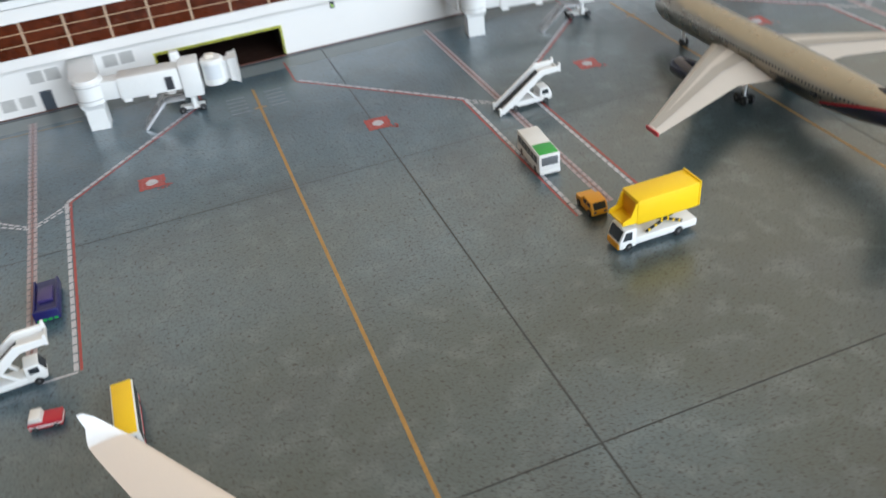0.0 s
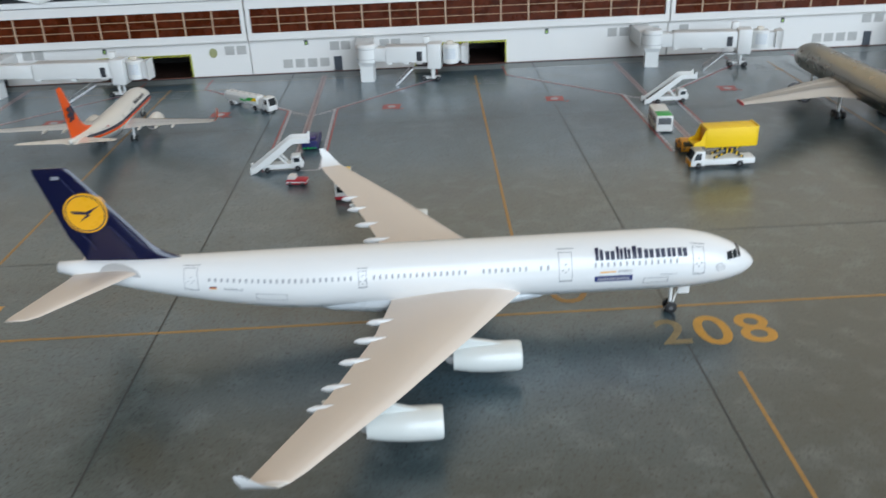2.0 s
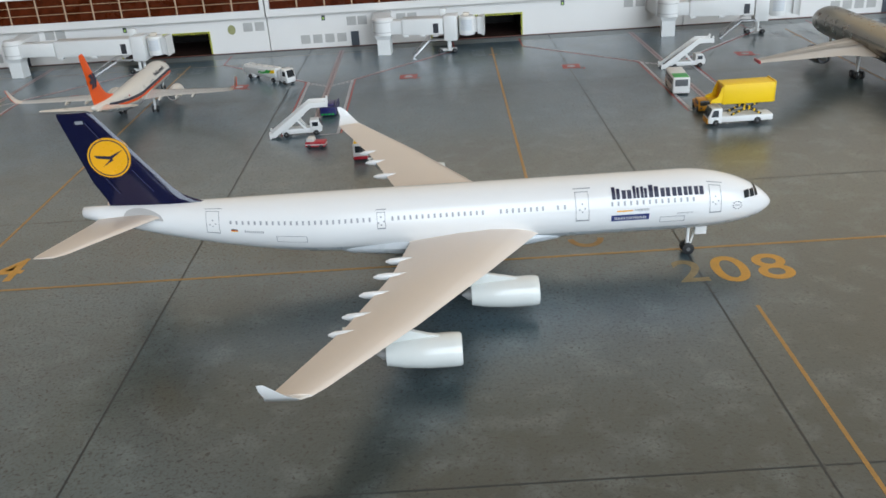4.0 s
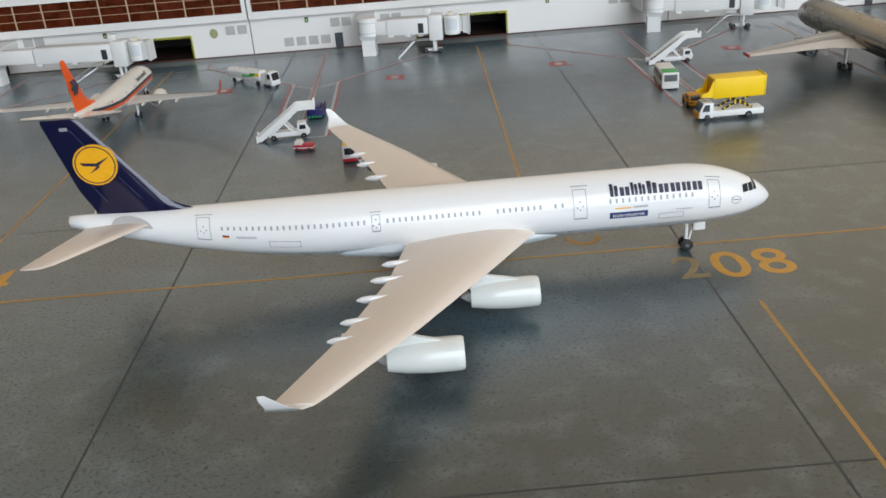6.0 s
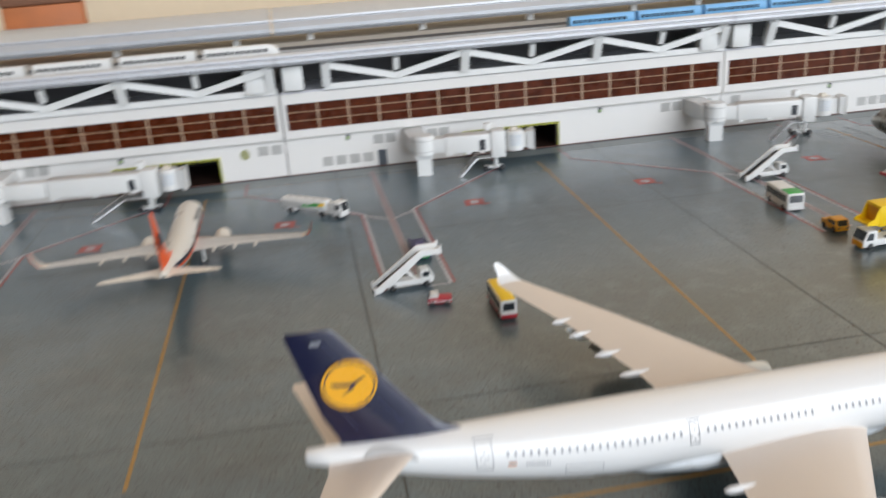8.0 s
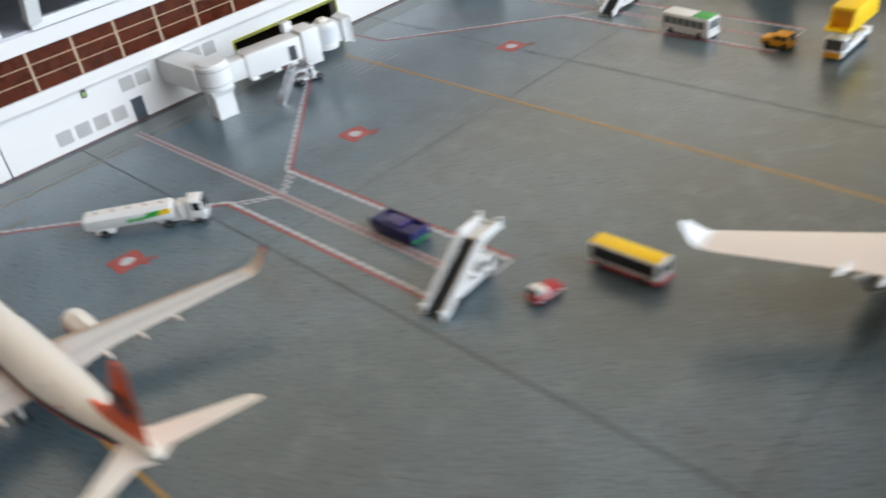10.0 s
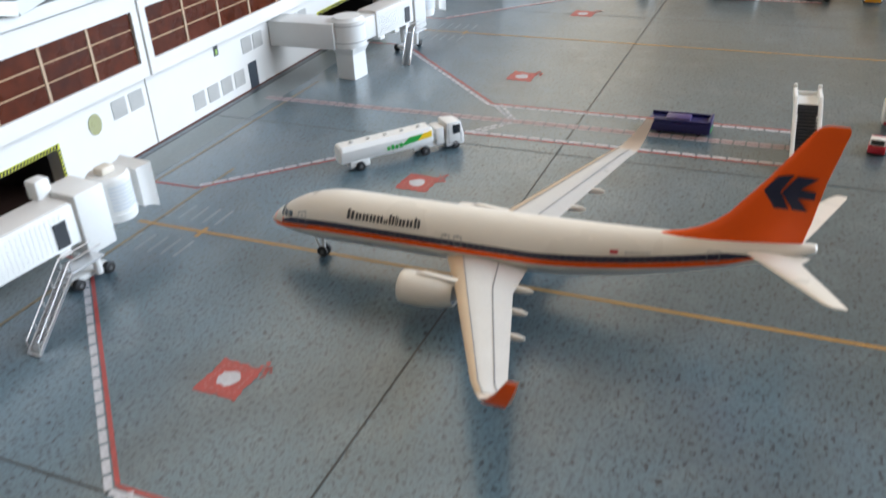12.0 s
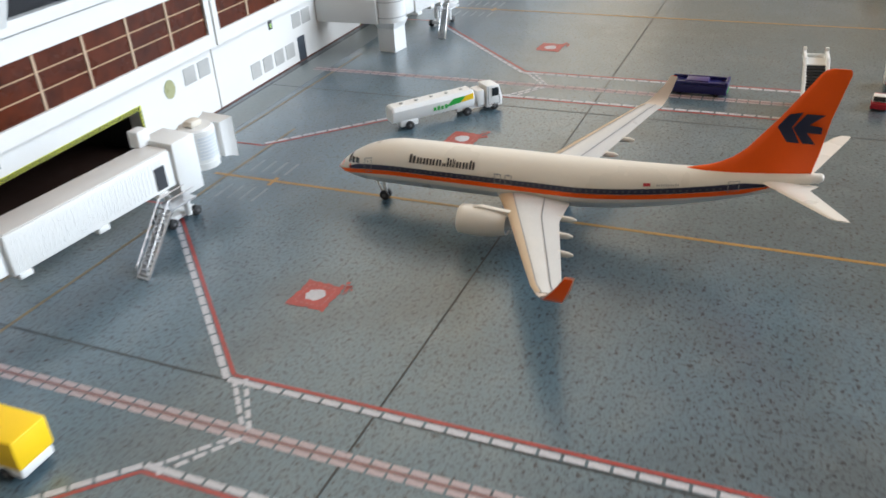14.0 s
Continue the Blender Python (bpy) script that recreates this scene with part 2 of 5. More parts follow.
def strip(bm, a, b, w, z):
    """A painted stroke from a to b on the ground."""
    a, b = Vector(a), Vector(b)
    n = (b - a).normalized()
    n = Vector((-n.y, n.x)) * w / 2
    return flat(bm, [a + n, a - n, b - n, b + n], z)


def slab(name, bm, material, label="", category="", kind="structure", group=""):
    ob = part(name, bm, material, smooth=0)
    return tagged(ob, label, category, group, kind)


# ---- room shell round the table ----
def room():
    x0, x1, y0, y1, z0, z1 = -170, 220, -140, 24, -75, 150
    def wall(name, *b):
        return slab(name, boxed(*b), ROOM_WALL if name == "wall_north" else ROOM_BEIGE, "plain cream painted room wall", "wall")
    slab("floor", boxed(x0, x1, y0, y1, z0 - 8, z0), WOOD, "brown oak floor under the display table", "floor")
    slab("ceiling", boxed(x0, x1, y0, y1, z1, z1 + 8), ROOM_CEILING, "warm white painted ceiling", "ceiling")
    wall("wall_north", x0, x1, y1, y1 + 8, z0, z1)
    wall("wall_east", x1, x1 + 8, y0, y1, z0, z1)
    wall("wall_west", x0 - 8, x0, y0, y1, z0, z1)
    bm = bm_new()
    wx0, wx1, wz0, wz1 = -15, 185, 8, 140
    box(bm, x0, wx0, y0 - 8, y0, z0, z1), box(bm, wx1, x1, y0 - 8, y0, z0, z1)
    box(bm, wx0, wx1, y0 - 8, y0, z0, wz0), box(bm, wx0, wx1, y0 - 8, y0, wz1, z1)
    slab("wall_south", bm, ROOM_BEIGE, "cream room wall with a wide window", "wall")
    bm = bm_new()
    for x in (wx0 + 3, (wx0 + wx1) / 2, wx1 - 3):
        box(bm, x - 3, x + 3, y0 - 7, y0 - 3, wz0, wz1)
    for z in (wz0 + 2, wz1 - 2):
        box(bm, wx0, wx1, y0 - 7.2, y0 - 3.2, z - 2, z + 2)
    slab("window_1", bm, WHITE, "white wooden window frame in the room wall", "window")


room()


# ---- apron ----
def apron():
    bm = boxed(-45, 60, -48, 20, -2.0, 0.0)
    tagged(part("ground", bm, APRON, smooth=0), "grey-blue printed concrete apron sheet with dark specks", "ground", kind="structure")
    t = thing("display_table", 7.5, -14, -75, 0, "brown wooden table that carries the apron sheet", "table")
    part("tabletop", boxed(-52.5, 52.5, -34, 34, 70.0, 72.95, bevel=0.3), WOOD, t)
    for x in (-48, 48):
        for y in (-30, 30):
            part("leg", boxed(x - 2.5, x + 2.5, y - 2.5, y + 2.5, 0, 70.0, bevel=0.2), WOOD, t)
    bm = bm_new()
    flat(bm, [(-44, -0.2), (-44, -0.95), (59, -0.95), (59, -0.2)], 0.0010)
    slab("pavement", bm, PALE, "pale concrete strip along the terminal wall", "pavement")
    for x in (-17.4, -7.8, 1.66, 11.25, 20.85, 30.45):
        bm = bm_new()
        strip(bm, (x, -0.2), (x - 0.53, -44), 0.034, 0.0018)
        slab("slab_joint", bm, JOINT, "dark narrow joint between concrete slabs", "joint")
    for y in (-7.6, -17.15, -26.77, -36.4):
        bm = bm_new()
        strip(bm, (-44, y + 0.12), (59, y - 0.12), 0.028, 0.00192)
        slab("slab_joint", bm, JOINT, "dark narrow joint between concrete slabs", "joint")
    bm = bm_new()
    strip(bm, (-44, -0.16), (59, -0.16), 0.05, 0.00196)
    slab("slab_joint", bm, JOINT, "dark gutter line along the terminal wall", "joint")


apron()
DASH = {}


def dashes(parent, pts, w, length, gap, material, z, key):
    """Painted dashes along a bent line, each an object on one shared mesh."""
    if key not in DASH:
        bm = bm_new()
        box(bm, -length / 2, length / 2, -w / 2, w / 2, 0, 0.0004)
        DASH[key] = mesh_of("dash", bm, material, 0)
    for a, b in zip(pts, pts[1:]):
        a, b = Vector(a), Vector(b)
        d = b - a
        count = max(1, int((d.length + gap) / (length + gap)))
        for i in range(count):
            p = a + d * ((i + 0.5) / count)
            ob = new("dash", DASH[key])
            ob.parent = parent
            ob.matrix_basis = pose(p.x * CM, p.y * CM, z * CM, 0, 0, math.degrees(math.atan2(d.y, d.x)))


def offset(pts, d):
    out = []
    for i, p in enumerate(pts):
        dirs = []
        if i:
            dirs.append((Vector(p) - Vector(pts[i - 1])).normalized())
        if i < len(pts) - 1:
            dirs.append((Vector(pts[i + 1]) - Vector(p)).normalized())
        n = sum((Vector((-q.y, q.x)) for q in dirs), Vector((0, 0))).normalized()
        k = 1 / max(0.5, n.dot(Vector((-dirs[0].y, dirs[0].x))))
        out.append(tuple(Vector(p) + n * d * k))
    return out


def stand_lines(xr):
    """The lines of one service lane between two stands, round its middle line at x = xr."""
    for side in (-1, 1):
        line = [(xr + side * 4.4, -0.5), (xr + side * 4.4, -2.0), (xr + side * 0.8, -5.6), (xr + side * 0.8, -11.75)]
        bm = bm_new()
        red = offset(line, side * 0.045)
        for a, b in zip(red, red[1:]):
            strip(bm, a, b, 0.052, 0.00298)
        ob = slab("stand_boundary_line", bm, PAINT_RED, "worn red line with white dashes beside it on the apron", "marking", group="stand boundary lines")
        dashes(ob, offset(line, -side * 0.045)[1:], 0.085, 0.22, 0.035, PAINT_WHITE, 0.0025, "white")
    bm = bm_new()
    strip(bm, (xr, -0.6), (xr, -11.6), 0.035, 0.0031)
    ob = slab("lane_centre_line", bm, PAINT_FADED, "faded red line with pale pink dashes on both sides", "marking", group="lane centre lines")
    for w in (-0.065, 0.065):
        dashes(ob, [(xr + w, -0.6), (xr + w, -11.6)], 0.075, 0.19, 0.03, PAINT_PINK, 0.0024, "pink")
    for side in (-1, 1):
        ob = slab("lane_fork_line", strip_mesh((xr + side * 0.12, -6.22), (xr + side * 0.22, -6.13)), PAINT_WHITE, "white dashed fork in the lane marking", "marking", group="lane fork lines")
        dashes(ob, [(xr + side * 0.26, -6.10), (xr + side * 0.78, -5.66)], 0.06, 0.14, 0.04, PAINT_WHITE, 0.0026, "fork")
        dashes(ob, [(xr + side * 0.05, -6.36), (xr + side * 0.85, -5.78)], 0.06, 0.14, 0.05, PAINT_WHITE, 0.00262, "fork")
    bm = bm_new()
    strip(bm, (xr + 0.15, -11.78), (xr + 0.78, -11.78), 0.05, 0.00308)
    slab("lane_end_line", bm, PAINT_WHITE, "worn white line closing the service lane", "marking")


def strip_mesh(a, b):
    bm = bm_new()
    strip(bm, a, b, 0.055, 0.00332)
    return bm


for k in (-2, -1, 0, 1, 2):
    stand_lines(2.93 + 11.53 * k)


def stand_line(xs, drift):
    """One stand's yellow lead-in line with its stop marks."""
    bm = bm_new()
    strip(bm, (xs + 0.03, -1.85), (xs - drift, -18.4), 0.07, 0.00227)
    strip(bm, (xs - 0.16, -3.1), (xs + 0.16, -3.1), 0.07, 0.00238)
    ob = slab("lead_in_line", bm, PAINT_YELLOW, "worn orange-yellow lead-in line of a parking stand", "marking", group="lead-in lines")
    for i in range(5):
        for s in (-1, 1):
            bm = bm_new()
            strip(bm, (xs + s * 0.28, -2.2 - i * 0.24), (xs + s * 0.78, -2.2 - i * 0.24), 0.05, 0.00231)
            part("stop_bar", bm, mat("ghost_white_line", (0.22, 0.255, 0.275), 0.4, vary=0.4, scale=500), ob, smooth=0)


for x, drift in ((-14.41, 0.1), (-2.88, 0.1), (8.78, 0.33), (20.18, 0.2), (31.7, 0.2)):
    stand_line(x, drift)


def blob(x, y):
    """Red square with a white worn centre."""
    random.seed(int(x * 100))
    bm = bm_new()
    corners = [(-0.32, -0.29), (0.28, -0.31), (0.33, 0.27), (-0.29, 0.30)]
    pts = []
    for a, b in zip(corners, corners[1:] + corners[:1]):
        for k in range(9):
            u = k / 9
            pts.append((x + a[0] + (b[0] - a[0]) * u + random.uniform(-0.022, 0.022), y + a[1] + (b[1] - a[1]) * u + random.uniform(-0.022, 0.022)))
    flat(bm, pts, 0.0037)
    for k in range(14):
        u, v, r = random.uniform(0.1, 0.42), random.uniform(-0.44, -0.24), random.uniform(0.012, 0.045)
        flat(bm, [(x + u + r * math.cos(q) * random.uniform(0.6, 1.3), y + v + r * math.sin(q)) for q in [math.pi * i / 3 for i in range(6)]], 0.0038)
    ob = slab("hydrant_marking", bm, PAINT_RED, "worn red square with a white centre painted on the apron", "marking", group="hydrant markings")
    bm = bm_new()
    flat(bm, [(x + 0.145 * math.cos(a) * random.uniform(0.85, 1.15), y + 0.145 * math.sin(a) * random.uniform(0.85, 1.15)) for a in [math.pi * i / 10 for i in range(20)]], 0.0046)
    part("centre", bm, PAINT_WHITE, ob, "worn white centre", smooth=0)
    bm = bm_new()
    for a, b in zip(corners, corners[1:] + corners[:1]):
        for k in range(5):
            u, w = k / 5 + random.uniform(0, 0.06), (k + 0.75) / 5
            p, q = [(x + 0.72 * (a[0] + (b[0] - a[0]) * m), y + 0.72 * (a[1] + (b[1] - a[1]) * m)) for m in (u, w)]
            strip(bm, p, q, random.uniform(0.012, 0.022), 0.0044)
    part("worn_outline", bm, mat("worn_pink", (0.40, 0.15, 0.14), 0.42, vary=0.3, scale=600), ob, "worn pale outline", smooth=0)


for x, y in ((-17.4, -5.66), (-11.8, -5.66), (-5.9, -5.68), (-0.25, -5.65), (5.63, -5.66), (11.28, -5.66), (17.4, -5.4), (22.85, -5.5), (28.8, -5.5)):
    blob(x, y)


def taxi_lines():
    bm = bm_new()
    strip(bm, (-44, -20.25), (59, -20.7), 0.075, 0.00252)
    slab("taxi_line", bm, PAINT_YELLOW, "worn yellow taxiway line", "marking")
    bm = bm_new()
    strip(bm, (11.57, -22.78), (11.15, -40), 0.065, 0.00259)
    slab("taxi_line", bm, PAINT_YELLOW, "worn yellow lead-out line", "marking")
    for x0, x1, y0, y1 in ((-12.0, -0.6, -1.95, -2.17), (-7.0, 4.2, -0.98, -1.22)):
        bm = bm_new()
        strip(bm, (x0, y0), (x1, y1), 0.06, 0.00212)
        slab("service_line", bm, mat("ghost_yellow_line", (0.20, 0.155, 0.085), 0.4, vary=0.35, scale=300), "very faded yellow line beside the terminal", "marking", group="service lines")
    bm = bm_new()
    arc = [math.pi * (1.02 + 0.96 * i / 12) for i in range(13)]
    edge = [[bm.verts.new((9.25 + k * math.cos(q), -19.74 + 1.15 * k * math.sin(q), 0.0033)) for k in (0.24, 0.36)] for q in arc]
    for p, q in zip(edge, edge[1:]):
        bm.faces.new((p[0], p[1], q[1], q[0]))
    slab("stand_number", bm, PAINT_YELLOW, "worn yellow curved stroke of a stand number", "marking")


taxi_lines()


def ground_text(body, x, y, size, label, material, stretch=1.0):
    cu = bpy.data.curves.new("stand_number", "FONT")
    cu.body, cu.size, cu.align_x, cu.align_y = body, size * CM, "CENTER", "CENTER"
    cu.space_character, cu.offset = 1.12, 0.00016
    tmp = new("stand_number", cu)
    me = bpy.data.meshes.new_from_object(tmp.evaluated_get(bpy.context.evaluated_depsgraph_get()))
    bpy.data.objects.remove(tmp)
    me.materials.clear()
    me.materials.append(material)
    ob = new("stand_number", me)
    ob.matrix_basis = pose(x * CM, y * CM, 0.00332 * CM) @ Matrix.Diagonal((stretch, 1, 1, 1))
    tagged(ob, label, "marking", kind="structure")


NUMBER_YELLOW = mat("number_yellow", (0.55, 0.28, 0.035), 0.4, vary=0.2, scale=400, fine=2500)
ground_text("2", 10.84, -21.46, 1.18, "faded yellow stand number 2 of 208", mat("faded_number", (0.25, 0.185, 0.085), 0.4, vary=0.4, scale=300, fine=1500), 0.98)
ground_text("08", 11.95, -21.48, 1.40, "yellow painted stand number 08 of 208", NUMBER_YELLOW, 0.98)
ground_text("704", -2.92, -19.6, 1.42, "yellow painted stand number 704", NUMBER_YELLOW, 0.88)


# ---- terminal ----
BLOCK = 16.75


def terminal_block(x0, gates, squares, doors, signs, rounds, group="terminal blocks"):
    """One card terminal block: lower wall with gates, upper storey with brown glazing, open truss and deck above."""
    t = thing("terminal_block", x0, 0, 0, 0, "white card terminal block with brown glazing and an open white truss", "building", group)
    w = BLOCK
    cuts = [(a - x0, b - x0) for a, b in gates]
    edge = 0.02
    for a, b in cuts + [(w - 0.02, w - 0.02)]:
        part("lower_wall", boxed(edge, a, 0, 0.3, 0, 1.4), WHITE, t, smooth=0)
        edge = b
    for a, b in cuts:
        part("lintel", boxed(a, b, 0, 0.3, 0.93, 1.4), WHITE, t, smooth=0)
    part("kerb", boxed(0.02, w - 0.02, -0.02, 0.0, 0, 0.03), RUST, t, "dark brown strip at the foot of the wall", smooth=0)
    for a, b in cuts:
        # Garage shell; its near-black colour holds the shade of the opening.
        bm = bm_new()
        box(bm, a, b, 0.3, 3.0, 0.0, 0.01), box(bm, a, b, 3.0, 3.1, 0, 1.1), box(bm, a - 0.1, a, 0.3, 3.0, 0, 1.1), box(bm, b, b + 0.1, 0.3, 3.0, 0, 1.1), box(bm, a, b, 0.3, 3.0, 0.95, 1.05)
        g = part("gate_opening", bm, SHADOW_BOX, t, "open garage behind the wall, its shade painted near-black", smooth=0)
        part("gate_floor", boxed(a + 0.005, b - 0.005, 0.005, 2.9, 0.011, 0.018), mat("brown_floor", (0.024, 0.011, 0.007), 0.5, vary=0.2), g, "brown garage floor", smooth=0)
        bm = bm_new()
        n = int((b - a) / 0.07)
        for i in range(n):
            u = a + (b - a) * i / n
            prism(bm, [(u, 0.86), (u + 0.04, 0.86), (u + 0.075, 0.94), (u + 0.035, 0.94)], "y", -0.016, -0.01)
        for s in (a, b):
            for i in range(12):
                z = 0.02 + i * 0.07
                prism(bm, [(s - 0.03, z), (s + 0.03, z + 0.03), (s + 0.03, z + 0.065), (s - 0.03, z + 0.035)], "y", -0.016, -0.01)
        part("hazard_stripes", bm, BLACK, g, "black diagonal stripes", smooth=0)
        bm = bm_new()
        box(bm, a - 0.04, b + 0.04, -0.01, 0, 0.86, 0.945)
        box(bm, a - 0.035, a + 0.03, -0.01, 0, 0.0, 0.86), box(bm, b - 0.03, b + 0.035, -0.01, 0, 0.0, 0.86)
        part("hazard_frame", bm, mat("hazard_yellow", (0.62, 0.62, 0.04), 0.5), g, "yellow frame round the opening", smooth=0)
    for x, z in squares:
        bm = boxed(x - x0 - 0.185, x - x0 + 0.185, -0.012, 0, z - 0.2, z + 0.14)
        part("vent", bm, VENT, t, smooth=0)
    for a in doors:
        part("door", boxed(a - x0 - 0.16, a - x0 + 0.16, -0.014, 0, 0.02, 0.6), DOOR_DARK, t, "dark blue-grey door", smooth=0)
    for x in signs:
        s = part("sign", boxed(x - x0 - 0.07, x - x0 + 0.07, -0.016, 0, 1.10, 1.30), DARK, t, "small dark sign with a green mark", smooth=0)
        part("mark", boxed(x - x0 - 0.03, x - x0 + 0.03, -0.02, -0.016, 1.13, 1.23), mat("sign_green", (0.35, 0.55, 0.12), 0.4), s, smooth=0)
    for x in rounds:
        bm = bm_new()
        loft(bm, [ring((x - x0, -0.012, 0.95), 0.16, "y", 20, 0.19), ring((x - x0, 0, 0.95), 0.16, "y", 20, 0.19)])
        part("round_window", bm, mat("olive_glazing", (0.33, 0.33, 0.16), 0.3), t, "round olive-grey window")
    # upper storey, a little proud of the lower wall
    yf = -0.2
    bm = bm_new()
    box(bm, 0.03, w - 0.03, yf, 0.3, 1.401, 1.68), box(bm, 0.03, w - 0.03, yf, 0.3, 2.62, 2.98)
    box(bm, 0.03, 0.19, yf, 0.3, 1.68, 2.62), box(bm, w - 0.19, w - 0.03, yf, 0.3, 1.68, 2.62)
    part("upper_wall", bm, WHITE, t, smooth=0)
    a, b = 0.19, w - 0.19
    n = 15
    for i in range(n):
        u0, u1 = a + (b - a) * i / n, a + (b - a) * (i + 1) / n
        p = part("pane", boxed(u0 + 0.02, u1 - 0.02, yf + 0.055, yf + 0.12, 1.68, 2.62), BROWN, t, smooth=0)
        bm = bm_new()
        for z in (2.0, 2.31):
            box(bm, u0 + 0.02, u1 - 0.02, yf + 0.045, yf + 0.055, z - 0.011, z + 0.011)
        part("glazing_bar", bm, mat("bar_tan", (0.46, 0.31, 0.18), 0.5), p, smooth=0)
        if i:
            part("mullion", boxed(u0 - 0.027, u0 + 0.027, yf + 0.038, yf + 0.1, 1.68, 2.62), TAN, t, smooth=0)
    bm = bm_new()
    box(bm, 0.03, w - 0.03, yf + 0.02, 12.0, 2.985, 3.05)
    part("roof", bm, mat("roof_pale", (0.58, 0.58, 0.61), 0.5, vary=0.1, scale=60), t, "pale grey flat roof behind the parapet", smooth=0)
    # inclined truss with its gutter
    def tr(x, k):
        return (x, yf - 0.02 - 0.42 * k, 3.13 + 0.95 * k)
    bm = bm_new()
    beam(bm, tr(1.6, 0), tr(w - 0.05, 0), 0.16, 0.2)
    part("bottom_chord", bm, WHITE_PLASTIC, t, smooth=0)
    posts = [1.7 + 2.47 * i for i in range(7)]
    for i, x in enumerate(posts):
        bm = bm_new()
        thick = 0.3 if i % 2 == 0 else 0.2
        beam(bm, tr(x, 0.1 if i % 2 == 0 else 0.45), tr(x, 0.9), thick, thick * 0.9)
        part("post", bm, WHITE_PLASTIC, t, smooth=0)
    for i, (xa, xb) in enumerate(zip(posts, posts[1:])):
        bm = bm_new()
        hi, lo = (xa, xb) if i % 2 == 0 else (xb, xa)
        beam(bm, tr(hi, 0.85), tr(lo, 0.18), 0.16, 0.22)
        part("diagonal", bm, WHITE_PLASTIC, t, smooth=0)
    for x in (0.55, w - 0.75):
        part("end_block", boxed(x - 0.35, x + 0.35, yf - 0.25, yf + 0.25, 3.12, 3.95, bevel=0.03), WHITE_PLASTIC, t)
    # Added sheet: its dark grey stands for the shade behind the truss.
    part("shade_back", boxed(0.05, w - 0.05, 2.1, 2.2, 3.05, 3.95), mat("shade_grey", (0.09, 0.09, 0.095), 0.7), t, "sheet behind the truss with its shade painted dark grey", smooth=0)
    bm = bm_new()
    ga, gz = yf - 0.62, 4.05
    prof = [(ga, gz), (ga - 0.1, gz + 0.08), (ga - 0.1, gz + 0.2), (ga, gz + 0.24), (ga, gz + 0.34), (ga + 0.12, gz + 0.4), (ga + 0.3, gz + 0.4), (ga + 0.34, gz + 0.1), (ga + 0.7, gz)]
    prism(bm, prof, "x", 0.015, w - 0.015)
    part("gutter", bm, mat("silver_white", (0.68, 0.70, 0.74), 0.38, metal=0.25, vary=0.05), t, "white stepped edge beam over the truss", smooth=0)
    part("seam", boxed(0.02, w - 0.02, ga - 0.104, ga - 0.096, gz + 0.085, gz + 0.11), LINE_GREY, t, "dark seam along the edge beam", smooth=0)
    part("seam", boxed(0.02, w - 0.02, ga - 0.006, ga + 0.004, gz + 0.25, gz + 0.275), LINE_GREY, t, "dark seam along the edge beam", smooth=0)
    part("deck", boxed(0.0, w, yf - 0.2, 4.6, 3.95, 4.045), DECK, t, "dark grey deck with tracks", smooth=0)
    bm = bm_new()
    for y in (1.45, 1.75, 2.9, 3.2):
        part("rail", boxed(0, w, y - 0.03, y + 0.03, 4.046, 4.09), GREY_PLASTIC, t, smooth=0)
    # platform canopy behind the tracks
    cy, cz = 4.6, 4.50
    prof = [(cy, cz), (cy - 0.12, cz + 0.12), (cy - 0.12, cz + 0.3), (cy + 0.1, cz + 0.5), (cy + 0.15, cz + 0.62), (cy + 0.6, cz + 0.8), (cy + 1.8, cz + 0.95), (cy + 2.6, cz + 0.9), (cy + 2.6, cz + 0.7), (cy + 0.5, cz + 0.1)]
    bm = bm_new()
    prism(bm, prof, "x", 0.05, w - 0.05)
    part("canopy", bm, mat("canopy_silver", (0.62, 0.645, 0.68), 0.36, metal=0.3, vary=0.06), t, "pale grey ribbed platform canopy", smooth=20)
    part("seam", boxed(0.06, w - 0.06, cy - 0.124, cy - 0.116, cz + 0.13, cz + 0.16), LINE_GREY, t, "dark seam along the canopy front", smooth=0)
    part("seam", boxed(0.06, w - 0.06, cy + 0.094, cy + 0.104, cz + 0.52, cz + 0.545), LINE_GREY, t, "dark seam along the canopy front", smooth=0)
    for i in range(4):
        x = 1.5 + i * 4.6
        bm = bm_new()
        prism(bm, [(x - 0.14, 4.05), (x + 0.14, 4.05), (x + 0.1, 4.75), (x - 0.1, 4.75)], "y", 5.1, 5.4)
        part("canopy_post", bm, WHITE_PLASTIC, t, smooth=0)
    part("platform", boxed(0, w, 4.6, 8.5, 3.9, 4.2), mat("platform_grey", (0.38, 0.33, 0.27), 0.7), t, "grey-brown platform under the canopy", smooth=0)
    part("body", boxed(0.05, w - 0.05, 4.2, 12, 0.02, 2.98), WHITE, t, "plain white rear of the block", smooth=0)
    return t


terminal_block(0, [(6.55, 10.2)], [(1.45 + i * 0.49, 0.42) for i in range(4)] + [(3.36, 1.05), (3.80, 1.05), (5.35, 1.05), (5.8, 1.05), (14.5, 1.07), (14.98, 1.07), (16.2, 1.07)], [3.45], [2.25, 11.85], [])
terminal_block(-BLOCK, [(-6.0, -2.38)], [(-0.80, 1.05), (-0.33, 1.05), (-8.72, 1.2), (-8.28, 1.2), (-10.5, 0.42), (-11.0, 0.42), (-11.5, 0.42), (-12.0, 0.42)], [-9.9], [-5.7], [-1.46])
terminal_block(BLOCK, [(28.2, 31.8)], [(22.9 + i * 0.49, 0.45) for i in range(4)] + [(24.85, 1.15), (25.35, 1.15), (17.4, 1.07)], [24.98], [21.4], [])
terminal_block(2 * BLOCK, [], [(35.0 + i * 0.49, 0.45) for i in range(4)], [37.0], [], [])
